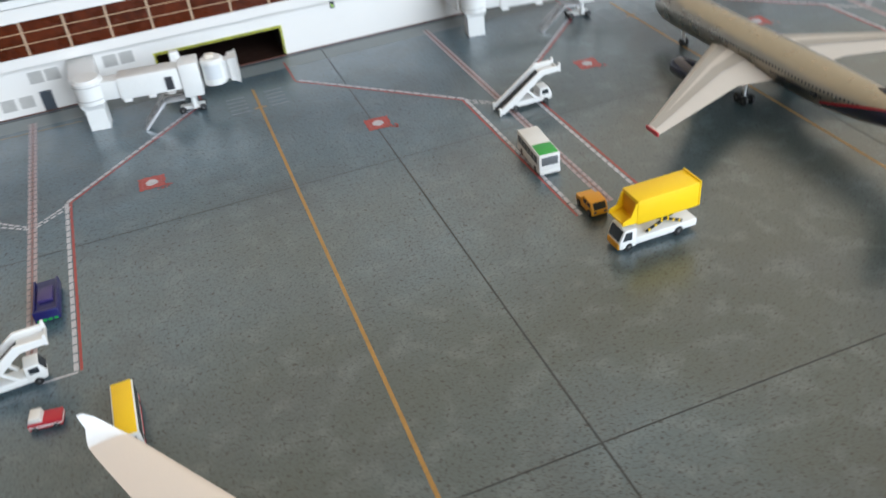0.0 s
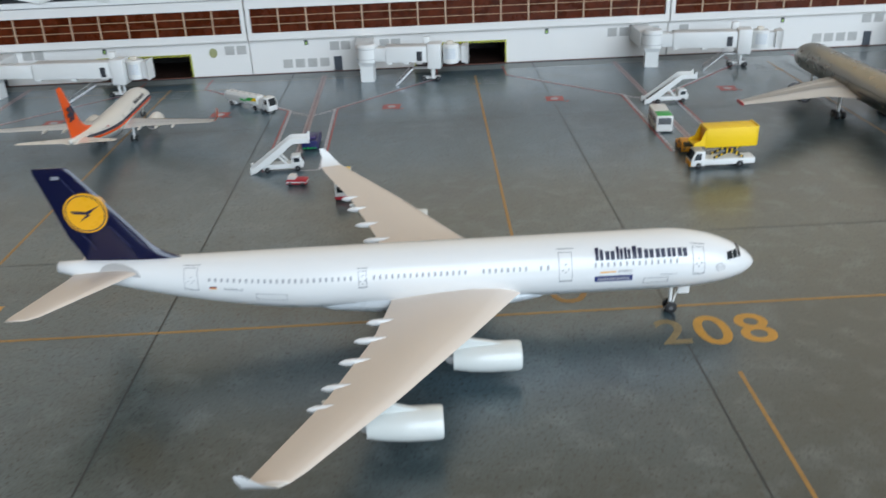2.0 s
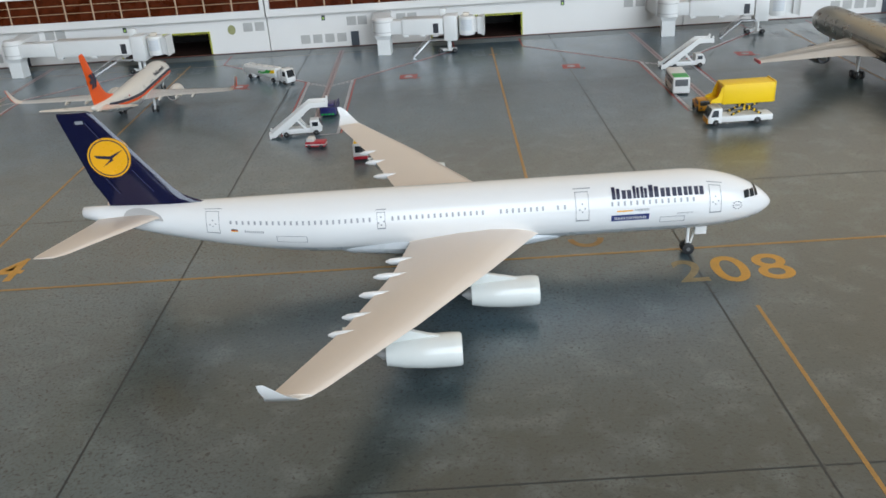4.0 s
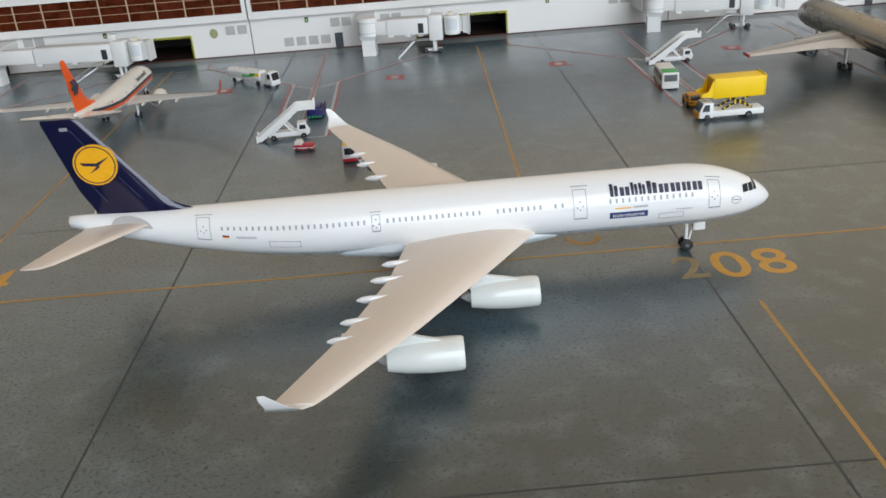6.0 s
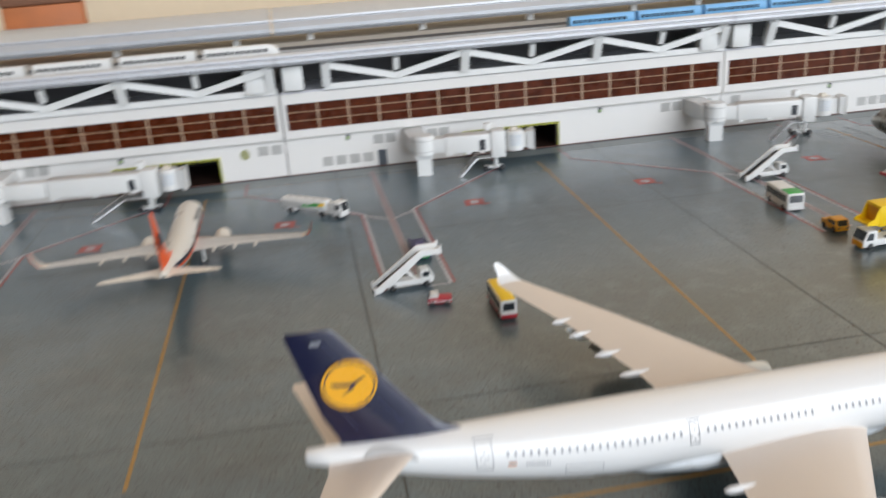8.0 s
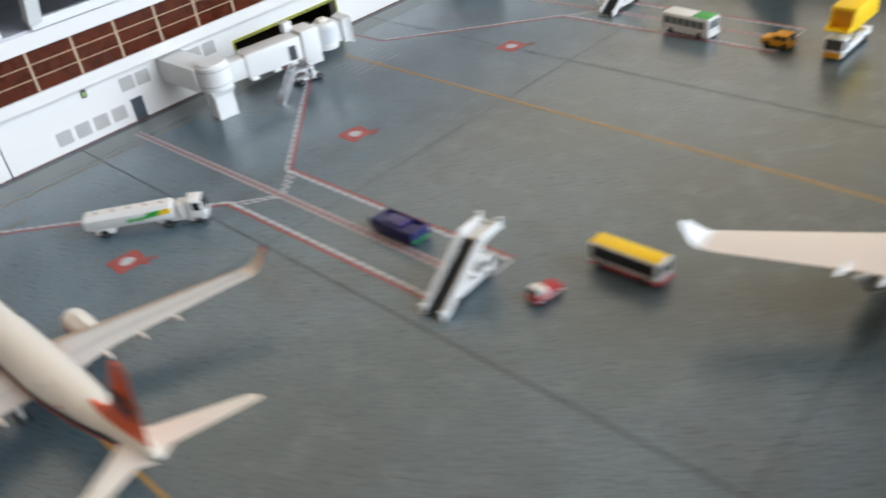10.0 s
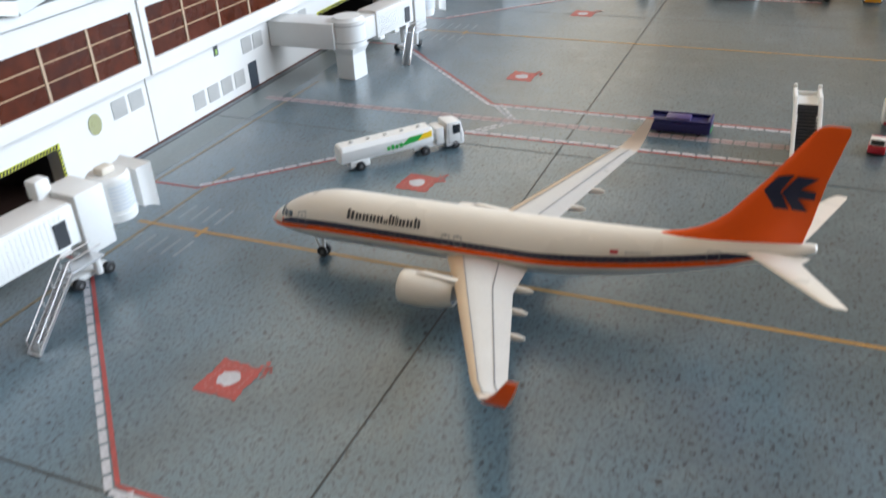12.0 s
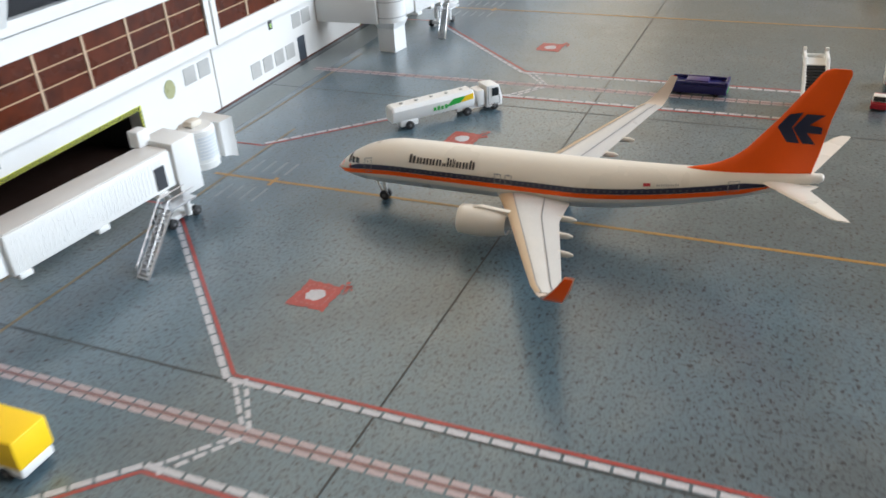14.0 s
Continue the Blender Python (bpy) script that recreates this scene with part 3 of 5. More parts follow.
terminal_block(-2 * BLOCK, [], [(-30.0 + i * 0.49, 0.45) for i in range(4)], [-28.0], [], [])


# ---- aircraft ----
class Hull:
    """A round hull measured by s, the way back from the nose, and the angle from the top; local x = mid - s."""

    def __init__(self, length, r, zc, nose, tail, droop, rise, end=0.16, blunt=0.62):
        self.blunt = blunt
        self.length, self.r, self.zc, self.nose, self.tail, self.droop, self.rise, self.end = length, r, zc, nose, tail, droop, rise, end

    def radius(self, s):
        if s < self.nose:
            u = 1 - s / self.nose
            return self.r * max(0.0, 1 - u ** 2.1) ** self.blunt
        if s > self.length - self.tail:
            u = (s - self.length + self.tail) / self.tail
            return self.r * (1 - (1 - self.end) * u ** 1.55)
        return self.r

    def middle(self, s):
        if s < self.nose:
            return self.zc - self.droop * (1 - s / self.nose) ** 2
        if s > self.length - self.tail:
            u = (s - self.length + self.tail) / self.tail
            return self.zc + self.rise * u ** 1.6
        return self.zc

    def at(self, s, deg, off=0.0):
        r, a = self.radius(s) + off, radians(deg)
        return (self.length / 2 - s, r * math.sin(a), self.middle(s) + r * math.cos(a))

    def mesh(self):
        bm = bm_new()
        n1, n2, n3 = 16, 10, 16
        ss = [self.nose * (i / n1) ** 1.8 for i in range(n1)]
        ss[0] = self.nose * 0.0015
        ss += [self.nose + (self.length - self.tail - self.nose) * i / n2 for i in range(n2)]
        ss += [self.length - self.tail + self.tail * i / n3 for i in range(n3 + 1)]
        rings = [[self.at(s, 360 * i / 40) for i in range(40)] for s in ss]
        e = self.length
        rings.append([(self.length / 2 - e - 0.03, p[1] * 0.6, self.middle(e) + (p[2] - self.middle(e)) * 0.6) for p in rings[-1]])
        return loft(bm, rings)

    def patch(self, bm, s0, s1, a0, a1, off=0.006, ns=None, na=None):
        """A thin skin on the hull from s0 to s1 and between two angles."""
        ns = ns or max(1, int(abs(s1 - s0) / 0.22))
        na = na or max(1, int(abs(a1 - a0) / 9))
        g = [[bm.verts.new(self.at(s0 + (s1 - s0) * i / ns, a0 + (a1 - a0) * j / na, off)) for j in range(na + 1)] for i in range(ns + 1)]
        for i in range(ns):
            for j in range(na):
                bm.faces.new((g[i][j], g[i + 1][j], g[i + 1][j + 1], g[i][j + 1]))

    def skin(self, bm, s0, s1, lo, hi, side, off=0.006, ns=None):
        """A patch given by heights above the hull's middle on one side (-1 right, 1 left)."""
        def ang(h, s):
            return side * math.degrees(math.acos(max(-1, min(1, h / max(0.05, self.r)))))
        self.patch(bm, s0, s1, ang(lo, s0), ang(hi, s0), off, ns)

    def band(self, bm, s0, s1, lo, hi, side, off=0.006):
        """A patch between two heights over the hull's straight axis, also where the nose narrows."""
        def ang(h, s):
            return side * math.degrees(math.acos(max(-1, min(1, (self.zc + h - self.middle(s)) / self.radius(s)))))
        rows = []
        for i in range(5):
            s = s0 + (s1 - s0) * i / 4
            a, b = ang(lo, s), ang(hi, s)
            rows.append([bm.verts.new(self.at(s, a + (b - a) * j / 4 + (side * 1.5 if b == 0 and j == 4 else 0), off)) for j in range(5)])
        for p, q in zip(rows, rows[1:]):
            for j in range(4):
                bm.faces.new((p[j], q[j], q[j + 1], p[j + 1]))

    def outline(self, bm, s0, s1, lo, hi, side, w=0.012):
        self.skin(bm, s0, s0 + w, lo, hi, side), self.skin(bm, s1 - w, s1, lo, hi, side)
        self.skin(bm, s0, s1, lo, lo + w, side), self.skin(bm, s0, s1, hi - w, hi, side)


FOIL = [(1.0, 0.0), (0.85, 0.035), (0.6, 0.075), (0.35, 0.095), (0.15, 0.08), (0.04, 0.045), (0.0, 0.0), (0.04, -0.03), (0.15, -0.045), (0.4, -0.05), (0.7, -0.03), (0.9, -0.012)]


def wing_mesh(mid, sections, side, k=0.85):
    """sections: (out from the middle, s of the front edge, chord, z); side 1 is left."""
    rings = []
    for out, s, c, z in sections:
        rings.append([(mid - s - u * c, side * out, z + v * c * k + (0.004 if u == 1.0 else 0)) for u, v in FOIL])
    return loft(bm_new(), rings)


def fin_mesh(mid, sections, k=0.5):
    """sections: (z, s of the front edge, chord), standing upright on the hull."""
    return loft(bm_new(), [[(mid - s - u * c, v * c * k * 0.9 if i < 6 else v * c * k * 1.4, z) for i, (u, v) in enumerate(FOIL)] for z, s, c in sections])


def engine(parent, mid, s, out, z, length, r, side, material, wing_z):
    x = mid - s
    y = side * out
    bm = bm_new()
    prof = [(0.0, 0.80), (0.0, 0.9), (0.03, 0.97), (0.12, 1.0), (0.45, 1.0), (0.75, 0.9), (1.0, 0.72), (1.0, 0.66), (0.97, 0.64)]
    loft(bm, [ring((x - u * length, y, z), r * v, "x", 28) for u, v in prof], cap=False)
    e = part("engine", bm, material, parent, "rounded engine nacelle under the wing")
    bm = bm_new()
    loft(bm, [ring((x - 0.0, y, z), r * 0.80, "x", 28), ring((x - 0.16 * length, y, z), r * 0.74, "x", 28), ring((x - 0.17 * length, y, z), r * 0.1, "x", 28)], cap=False)
    loft(bm, [ring((x - 0.97 * length, y, z), r * 0.64, "x", 28), ring((x - 0.9 * length, y, z), r * 0.1, "x", 28)], cap=False)
    part("intake", bm, LINE_GREY, e, "grey inner duct")
    bm = bm_new()
    loft(bm, [ring((x - u * length, y, z), r * v, "x", 16) for u, v in ((0.9, 0.45), (1.05, 0.35), (1.14, 0.04))])
    part("exhaust_cone", bm, GREY_PLASTIC, e)
    bm = bm_new()
    pts = [(x - 0.22 * length, z + r * 0.93), (x - 0.45 * length, z + r * 1.15), (x - 0.95 * length, wing_z - 0.02), (x - 1.55 * length, wing_z - 0.03), (x - 1.35 * length, z + r * 0.75), (x - 0.9 * length, z + r * 0.55)]
    prism(bm, pts, "y", y - 0.04, y + 0.04, bevel=0.012)
    part("pylon", bm, material, e)
    return e


def gear(parent, x, y, top, r, pairs=1, wide=0.1, door=None):
    bm = bm_new()
    tube(bm, (x, y, r), (x, y, top), 0.035)
    tube(bm, (x + 0.06, y, r * 1.6), (x + 0.16, y, top), 0.018)
    tube(bm, (x, y - wide, r), (x, y + wide, r), 0.022)
    g = part("landing_gear", bm, WHITE_PLASTIC, parent, "thin white landing gear leg")
    for i in range(pairs):
        dx = (i - (pairs - 1) / 2) * r * 2.2
        for s in (-1, 1):
            wheel(g, x + dx, y + s * wide, r, r, wide * 0.75)
        if dx:
            bm = bm_new()
            tube(bm, (x, y, r), (x + dx, y, r), 0.025)
            part("bogie", bm, GREY_PLASTIC, g)
    if door:
        part("gear_door", boxed(x + 0.1, x + 0.1 + door, y - 0.1, y - 0.08, top - 0.24, top - 0.04, bevel=0.006), WHITE_PLASTIC, g)
    return g


def bars(h, bm, s_from, s_to, lo, hi, side, widths, talls, fat=0.21):
    """Plain upright bars that stand for a wordmark, from s_from towards the nose or tail."""
    total = sum(widths)
    s = s_from
    for w, tall in zip(widths, talls):
        step = (s_to - s_from) * w / total
        for a, b, k in ((0.12, 0.12 + fat, 1.0), (0.58, 0.58 + fat, 0.86 if tall > 0.9 else 1.0)):
            h.skin(bm, s + step * a, s + step * b, lo, lo + (hi - lo) * tall * k, side, 0.009, 1)
        s += step


def letter_bars(bm, material, parent, label):
    """Link each separate bar of a wordmark as a part of its own."""
    left = set(bm.faces)
    while left:
        todo, found = [next(f for f in bm.faces if f in left)], []
        left.discard(todo[0])
        while todo:
            f = todo.pop()
            found.append(f)
            for e in f.edges:
                for g in e.link_faces:
                    if g in left:
                        left.discard(g)
                        todo.append(g)
        one, seen = bm_new(), {}
        for f in found:
            for v in f.verts:
                if v not in seen:
                    seen[v] = one.verts.new(v.co)
            one.faces.new([seen[v] for v in f.verts])
        part("letter_bar", one, material, parent, label, smooth=0)


def long_jet():
    h = Hull(12.6, 0.565, 1.15, 1.75, 4.6, 0.17, 0.48, 0.2)
    mid = h.length / 2
    t = thing("model_aircraft", 6.26, -20.66, 0, 0.15, "white four-engined model airliner with a navy tail fin", "model plane", "model aircraft")
    t.scale = (0.987, 1, 0.965)
    body = part("fuselage", h.mesh(), AIR_WHITE, t, "glossy white fuselage", smooth=60)
    bm = bm_new()
    h.patch(bm, 0.25, 9.2, 128, 232, 0.004)
    part("belly", bm, BELLY, body, "pale grey belly", smooth=60)
    bm = bm_new()
    loft(bm, [[(mid - s, 0.50 * k * math.sin(a), 0.72 + 0.24 * k * math.cos(a)) for a in [2 * math.pi * i / 20 for i in range(20)]] for s, k in ((3.6, 0.1), (4.0, 0.7), (4.6, 1), (7.0, 1.05), (7.8, 0.8), (8.5, 0.1))])
    part("wing_fairing", bm, BELLY, t, "grey belly fairing")
    for side in (-1, 1):
        rows = ((9.95, 7.35), (7.05, 4.25), (4.1, 3.85), (3.12, 1.55))
        for a, b in rows:
            n = int((a - b) / 0.106)
            for i in range(n):
                s = a + (b - a) * (i + 0.5) / n
                if (a, b) == rows[1] and i in (16, 17):
                    continue
                bm = bm_new()
                h.skin(bm, s - 0.018, s + 0.018, 0.16, 0.235, side)
                part("cabin_window", bm, WINDOW_GREY, body, smooth=0)
        for s, w, lo, hi in ((10.22, 0.24, -0.07, 0.42), (7.2, 0.15, 0.03, 0.31), (3.6, 0.24, -0.07, 0.42), (1.2, 0.22, -0.07, 0.42)):
            bm = bm_new()
            h.outline(bm, s - w / 2, s + w / 2, lo, hi, side, 0.009)
            for i, (u, v) in enumerate(((0.0, 0.22), (-0.05, 0.14), (0.05, 0.12), (0.0, 0.08))):
                h.skin(bm, s + u - 0.012, s + u + 0.012, v, v + 0.025, side)
            h.skin(bm, s - w * 0.7, s + w * 0.6, hi + 0.035, hi + 0.045, side)
            h.skin(bm, s - w / 2, s + w / 2, lo - 0.012, lo + 0.006, side, 0.008)
            part("door_outline", bm, LINE_GREY, body, smooth=0)
        for s0, s1, lo, hi in ((1.75, 2.2, -0.22, -0.10), (8.55, 9.1, -0.2, -0.06)):
            bm = bm_new()
            h.outline(bm, s0, s1, lo, hi, side, 0.009)
            part("hatch_outline", bm, LINE_GREY, body, smooth=0)
        bm = bm_new()
        bars(h, bm, 3.08, 1.40, 0.27, 0.45, side, (0.75, 0.9, 0.6, 0.6, 0.9, 0.9, 0.9, 0.8, 0.9) if side < 0 else (0.9, 0.8, 0.9, 0.9, 0.9, 0.6, 0.6, 0.9, 0.75), (1, 0.72, 1, 0.92, 1, 0.72, 0.72, 0.72, 0.72) if side < 0 else (0.72, 0.72, 0.72, 0.72, 1, 0.92, 1, 0.72, 1), 0.36)
        letter_bars(bm, NAVY_MATT, body, "navy bar of the airline wordmark")
        bm = bm_new()
        h.skin(bm, 3.08, 2.40, -0.13, -0.01, side, 0.008)
        b = part("banner", bm, mat("banner_blue", (0.02, 0.035, 0.16), 0.35), body, "navy banner with a line of pale writing", smooth=0)
        bm = bm_new()
        bars(h, bm, 3.03, 2.45, -0.1, -0.045, side, (1, 0.7, 1.4, 0.8, 1, 0.6, 1.2, 0.9, 1), (1,) * 9)
        for v in bm.verts:
            v.co.y += side * 0.004
        part("banner_bars", bm, WHITE, b, "pale bars of writing", smooth=0)
        bm = bm_new()
        bars(h, bm, 2.66, 2.4, 0.05, 0.09, side, (1,) * 5, (1,) * 5)
        bars(h, bm, 9.66, 9.3, -0.015, 0.04, side, (1,) * 5, (1,) * 5)
        bars(h, bm, 1.9, 1.6, -0.055, -0.03, side, (1,) * 6, (1,) * 6)
        part("small_writing", bm, LINE_GREY, body, "tiny grey bars of writing", smooth=0)
        bm = bm_new()
        h.skin(bm, 2.98, 2.7, 0.05, 0.075, side)
        part("yellow_dash", bm, GOLD, body, smooth=0)
        for k, m in enumerate((DARK, RED, GOLD)):
            bm = bm_new()
            h.skin(bm, 9.78, 9.9, 0.03 - k * 0.02, 0.05 - k * 0.02, side)
            part("flag_band", bm, m, body, smooth=0)
        bm = bm_new()
        for k in range(10):
            a = 2 * math.pi * k / 10
            h.skin(bm, 0.78 + 0.085 * math.cos(a) - 0.014, 0.78 + 0.085 * math.cos(a) + 0.014, 0.04 + 0.085 * math.sin(a), 0.06 + 0.085 * math.sin(a), side, 0.006, 1)
        h.skin(bm, 0.73, 0.83, 0.045, 0.06, side, 0.006, 1)
        part("nose_emblem", bm, NAVY_MATT, body, "small plain round emblem", smooth=0)
        bm = bm_new()
        rows = []
        for i in range(17):
            u = i / 8 - 1
            sp = 11.47 + 0.36 * u
            top = 0.10 + 0.13 * math.sqrt(max(0.0, 1 - u * u))
            rows.append([bm.verts.new(h.at(sp, side * math.degrees(math.acos(min(1, q / h.radius(sp)))), 0.02)) for q in (0.08, (0.08 + top) / 2, top)])
        for p, q in zip(rows, rows[1:]):
            for j in range(2):
                bm.faces.new((p[j], q[j], q[j + 1], p[j + 1]))
        part("tailplane_plate", bm, mat("plate_grey", (0.45, 0.44, 0.43), 0.4), body, "grey rounded plate above the tailplane root", smooth=60)
        # cockpit glazing
        for s0, s1, lo, hi in ((0.53, 0.64, 0.09, 0.21), (0.42, 0.515, 0.085, 0.20), (0.345, 0.405, 0.08, 0.40)):
            bm = bm_new()
            h.band(bm, s0, s1, lo, hi, side)
            part("cockpit_window", bm, GLASS_DARK, body, smooth=60)
        secs = [(0.3, 4.25, 2.5, 0.82), (0.56, 4.47, 2.26, 0.83), (1.95, 5.35, 1.66, 0.92), (3.8, 6.54, 1.09, 1.07), (5.42, 7.70, 0.66, 1.20), (5.65, 7.88, 0.57, 1.23)]
        w = part("wing", wing_mesh(mid, secs, side), WING_WARM_TINT, t, "swept grey wing with a painted warm reflection", smooth=50)
        bm = wing_mesh(mid, [(5.64, 7.87, 0.58, 1.23), (5.77, 8.00, 0.46, 1.27), (5.87, 8.15, 0.28, 1.40), (5.92, 8.27, 0.20, 1.53), (5.94, 8.39, 0.09, 1.63)], side, 0.5)
        part("winglet", bm, AIR_WHITE, w, "white upturned winglet", smooth=50)
        for out in (1.3, 1.95, 2.65, 3.4, 3.95):
            te = 6.70 + max(0, (out - 0.7)) * 0.275
            z = 0.81 + out * 0.074
            bm = bm_new()
            loft(bm, [ring((mid - te - u, side * out, z - 0.04), 0.06 * v, "x", 10, 0.066 * v) for u, v in ((-0.6, 0.1), (-0.35, 0.8), (0.05, 1.0), (0.18, 0.85), (0.27, 0.25))])
            part("flap_fairing", bm, AIR_WHITE, w)
        engine(t, mid, 4.58, 1.95, 0.47, 1.13, 0.265, side, mat("nacelle_white", (0.70, 0.72, 0.69), 0.16, vary=0.02, coat=0.6), 0.93)
        engine(t, mid, 5.95, 3.72, 0.54, 1.12, 0.265, side, MATS["nacelle_white"], 1.06)
        secs = [(0.12, 11.03, 1.30, 1.53), (0.4, 11.26, 1.08, 1.56), (1.86, 12.24, 0.5, 1.66), (1.98, 12.4, 0.34, 1.67)]
        part("tailplane", wing_mesh(mid, secs, side, 0.6), WING_WARM_TINT, t, "small swept tailplane", smooth=50)
        gear(t, mid - 6.55, side * 1.05, 0.8, 0.115, 2, 0.13)
    fin = part("tail_fin", fin_mesh(mid, [(1.60, 10.25, 1.85), (1.70, 10.36, 1.75), (1.75, 10.5, 1.62), (1.81, 10.66, 1.475), (1.90, 10.80, 1.37), (2.02, 10.93, 1.30), (2.2, 11.07, 1.25), (3.45, 12.02, 0.66), (3.51, 12.08, 0.60), (3.53, 12.14, 0.53)]), NAVY, t, "glossy navy tail fin", smooth=50)
    for side in (-1, 1):
        y = side * 0.056
        for r0, r1, m, nm, dy in ((0, 0.375, GOLD, "emblem_disc", 0.0), (0.325, 0.345, NAVY_MATT, "emblem_ring", 0.004 * side)):
            bm = bm_new()
            pts = [(mid - 11.92 + r1 * math.cos(a), y + dy, 2.68 + r1 * math.sin(a)) for a in [2 * math.pi * i / 40 for i in range(40)]]
            if r0:
                inn = [(mid - 11.92 + r0 * math.cos(a), y + dy, 2.68 + r0 * math.sin(a)) for a in [2 * math.pi * i / 40 for i in range(40)]]
                po, pi = [bm.verts.new(p) for p in pts], [bm.verts.new(p) for p in inn]
                for i in range(40):
                    bm.faces.new((po[i], po[(i + 1) % 40], pi[(i + 1) % 40], pi[i]))
            else:
                loft(bm, [[(p[0], side * 0.01, p[2]) for p in pts], pts])
            part(nm, bm, m, fin, "golden yellow disc" if not r0 else "", smooth=0)
        cx, cz, yy = mid - 11.92, 2.68, y + 0.005 * side
        for pts in ([(-0.26, 0.06), (0.02, 0.03), (0.06, -0.03), (-0.2, 0.0)], [(0.02, 0.03), (0.27, 0.14), (0.05, -0.02)], [(0.04, -0.01), (-0.13, -0.16), (0.08, -0.04)]):
            bm = bm_new()
            bm.faces.new([bm.verts.new((cx + p[0], yy, cz + p[1])) for p in pts])
            part("emblem_stroke", bm, NAVY_MATT, fin, "plain dark stroke on the disc", smooth=0)
        bm = bm_new()
        bm.faces.new([bm.verts.new((mid - 12.30 + u, side * 0.052, 3.36 + v)) for u, v in ((-0.07, -0.03), (0.07, -0.03), (0.07, 0.03), (-0.07, 0.03))])
        part("fin_bar", bm, LINE_GREY, fin, "small pale bar of writing", smooth=0)
        for za, sa, zb, sb in ((3.36, 12.2, 3.02, 11.99), (2.42, 11.56, 1.98, 11.25), (2.3, 12.05, 1.98, 11.86)):
            bm = bm_new()
            bm.faces.new([bm.verts.new((mid - q, side * 0.0575, z)) for z, q in ((za, sa), (za, sa + 0.014), (zb, sb + 0.014), (zb, sb))])
            part("hinge_line", bm, mat("navy_line", (0.05, 0.055, 0.11), 0.3), fin, "thin pale panel line", smooth=0)
    gear(t, mid - 1.50, 0, 0.66, 0.115, 1, 0.08, door=0.22)
    return t


def stripe_jet():
    h = Hull(7.42, 0.375, 0.72, 1.35, 3.4, 0.22, 0.46, 0.16, 0.74)
    mid = h.length / 2
    t = thing("model_aircraft", -2.94, -4.53 - 0.985 * mid, 0, 90, "cream twin-engined model airliner with navy and orange stripes and orange fin", "model plane", "model aircraft")
    t.scale = (0.985, 1, 1)
    body = part("fuselage", h.mesh(), CREAM, t, "glossy cream-white fuselage", smooth=60)
    bm = bm_new()
    h.patch(bm, 0.35, 6.6, 118, 242, 0.003)
    part("belly", bm, BELLY, body, "pale grey belly", smooth=60)
    for side in (-1, 1):
        for lo, hi, m, s0, nm in ((-0.005, 0.075, NAVY_MATT, 0.3, "navy_stripe"), (-0.085, -0.01, ORANGE, 0.05, "orange_stripe")):
            bm = bm_new()
            ns = 60
            rows = []
            for i in range(ns + 1):
                s = s0 + (6.9 - s0) * i / ns
                k = min(1.0, (6.95 - s) / 0.5, (s - s0) / 0.3 + 0.4)
                rs = h.radius(s)
                a0 = math.degrees(math.acos(max(-1, min(1, lo * k / rs if rs > 0.1 else 0))))
                a1 = math.degrees(math.acos(max(-1, min(1, hi * k / rs if rs > 0.1 else 0))))
                rows.append([bm.verts.new(h.at(s, side * a, 0.006)) for a in (a0, (a0 + a1) / 2, a1)])
            for p, q in zip(rows, rows[1:]):
                for j in range(2):
                    bm.faces.new((p[j], q[j], q[j + 1], p[j + 1]))
            part(nm, bm, m, body, smooth=60)
        bm = bm_new()
        h.patch(bm, 0.004, 0.34, side * 70, side * 118, 0.006)
        h.patch(bm, 0.004, 0.15, side * 15, side * 70, 0.006)
        part("nose_band", bm, ORANGE, body, smooth=60)
        for i in range(58):
            s = 1.15 + i * 0.088
            bm = bm_new()
            h.skin(bm, s - 0.017, s + 0.017, 0.02, 0.062, side, 0.009, 1)
            part("cabin_window", bm, mat("window_slate", (0.07, 0.075, 0.09), 0.4), body, smooth=0)
        for s, w, lo, hi in ((0.72, 0.15, -0.06, 0.2), (6.33, 0.15, -0.06, 0.2), (2.95, 0.11, 0.0, 0.14), (3.12, 0.11, 0.0, 0.14)):
            bm = bm_new()
            h.outline(bm, s - w / 2, s + w / 2, lo, hi, side, 0.012)
            h.skin(bm, s - 0.012, s + 0.012, 0.12, 0.15, side)
            for v in bm.verts:
                v.co.y += side * 0.004
            part("door_outline", bm, LINE_GREY, body, smooth=0)
        bm = bm_new()
        n = 11
        bars(h, bm, 1.46, 2.58, 0.155, 0.265, side, (1.1, 0.9, 0.9, 0.9, 0.9, 0.6, 0.8, 0.45, 0.9, 0.9, 0.9), (1, 0.72, 0.72, 0.72, 0.72, 0.4, 1, 1, 0.72, 0.72, 1), 0.32)
        letter_bars(bm, DARK, body, "dark bar of the airline wordmark")
        bm = bm_new()
        bars(h, bm, 5.3, 5.62, 0.13, 0.165, side, (1,) * 5, (1,) * 5)
        part("small_writing", bm, LINE_GREY, body, smooth=0)
        bm = bm_new()
        h.skin(bm, 5.12, 5.22, 0.13, 0.18, side)
        part("flag_band", bm, RED, body, smooth=0)
        for s0, s1, lo, hi in ((0.45, 0.53, -0.005, 0.07), (0.36, 0.43, -0.02, 0.055), (0.285, 0.34, -0.035, 0.4)):
            bm = bm_new()
            h.band(bm, s0, s1, lo, hi, side)
            part("cockpit_window", bm, GLASS_DARK, body, smooth=60)
        secs = [(0.2, 2.83, 1.24, 0.50), (0.38, 2.97, 1.1, 0.51), (1.05, 3.34, 0.77, 0.58), (2.98, 4.29, 0.40, 0.75), (3.18, 4.42, 0.37, 0.78)]
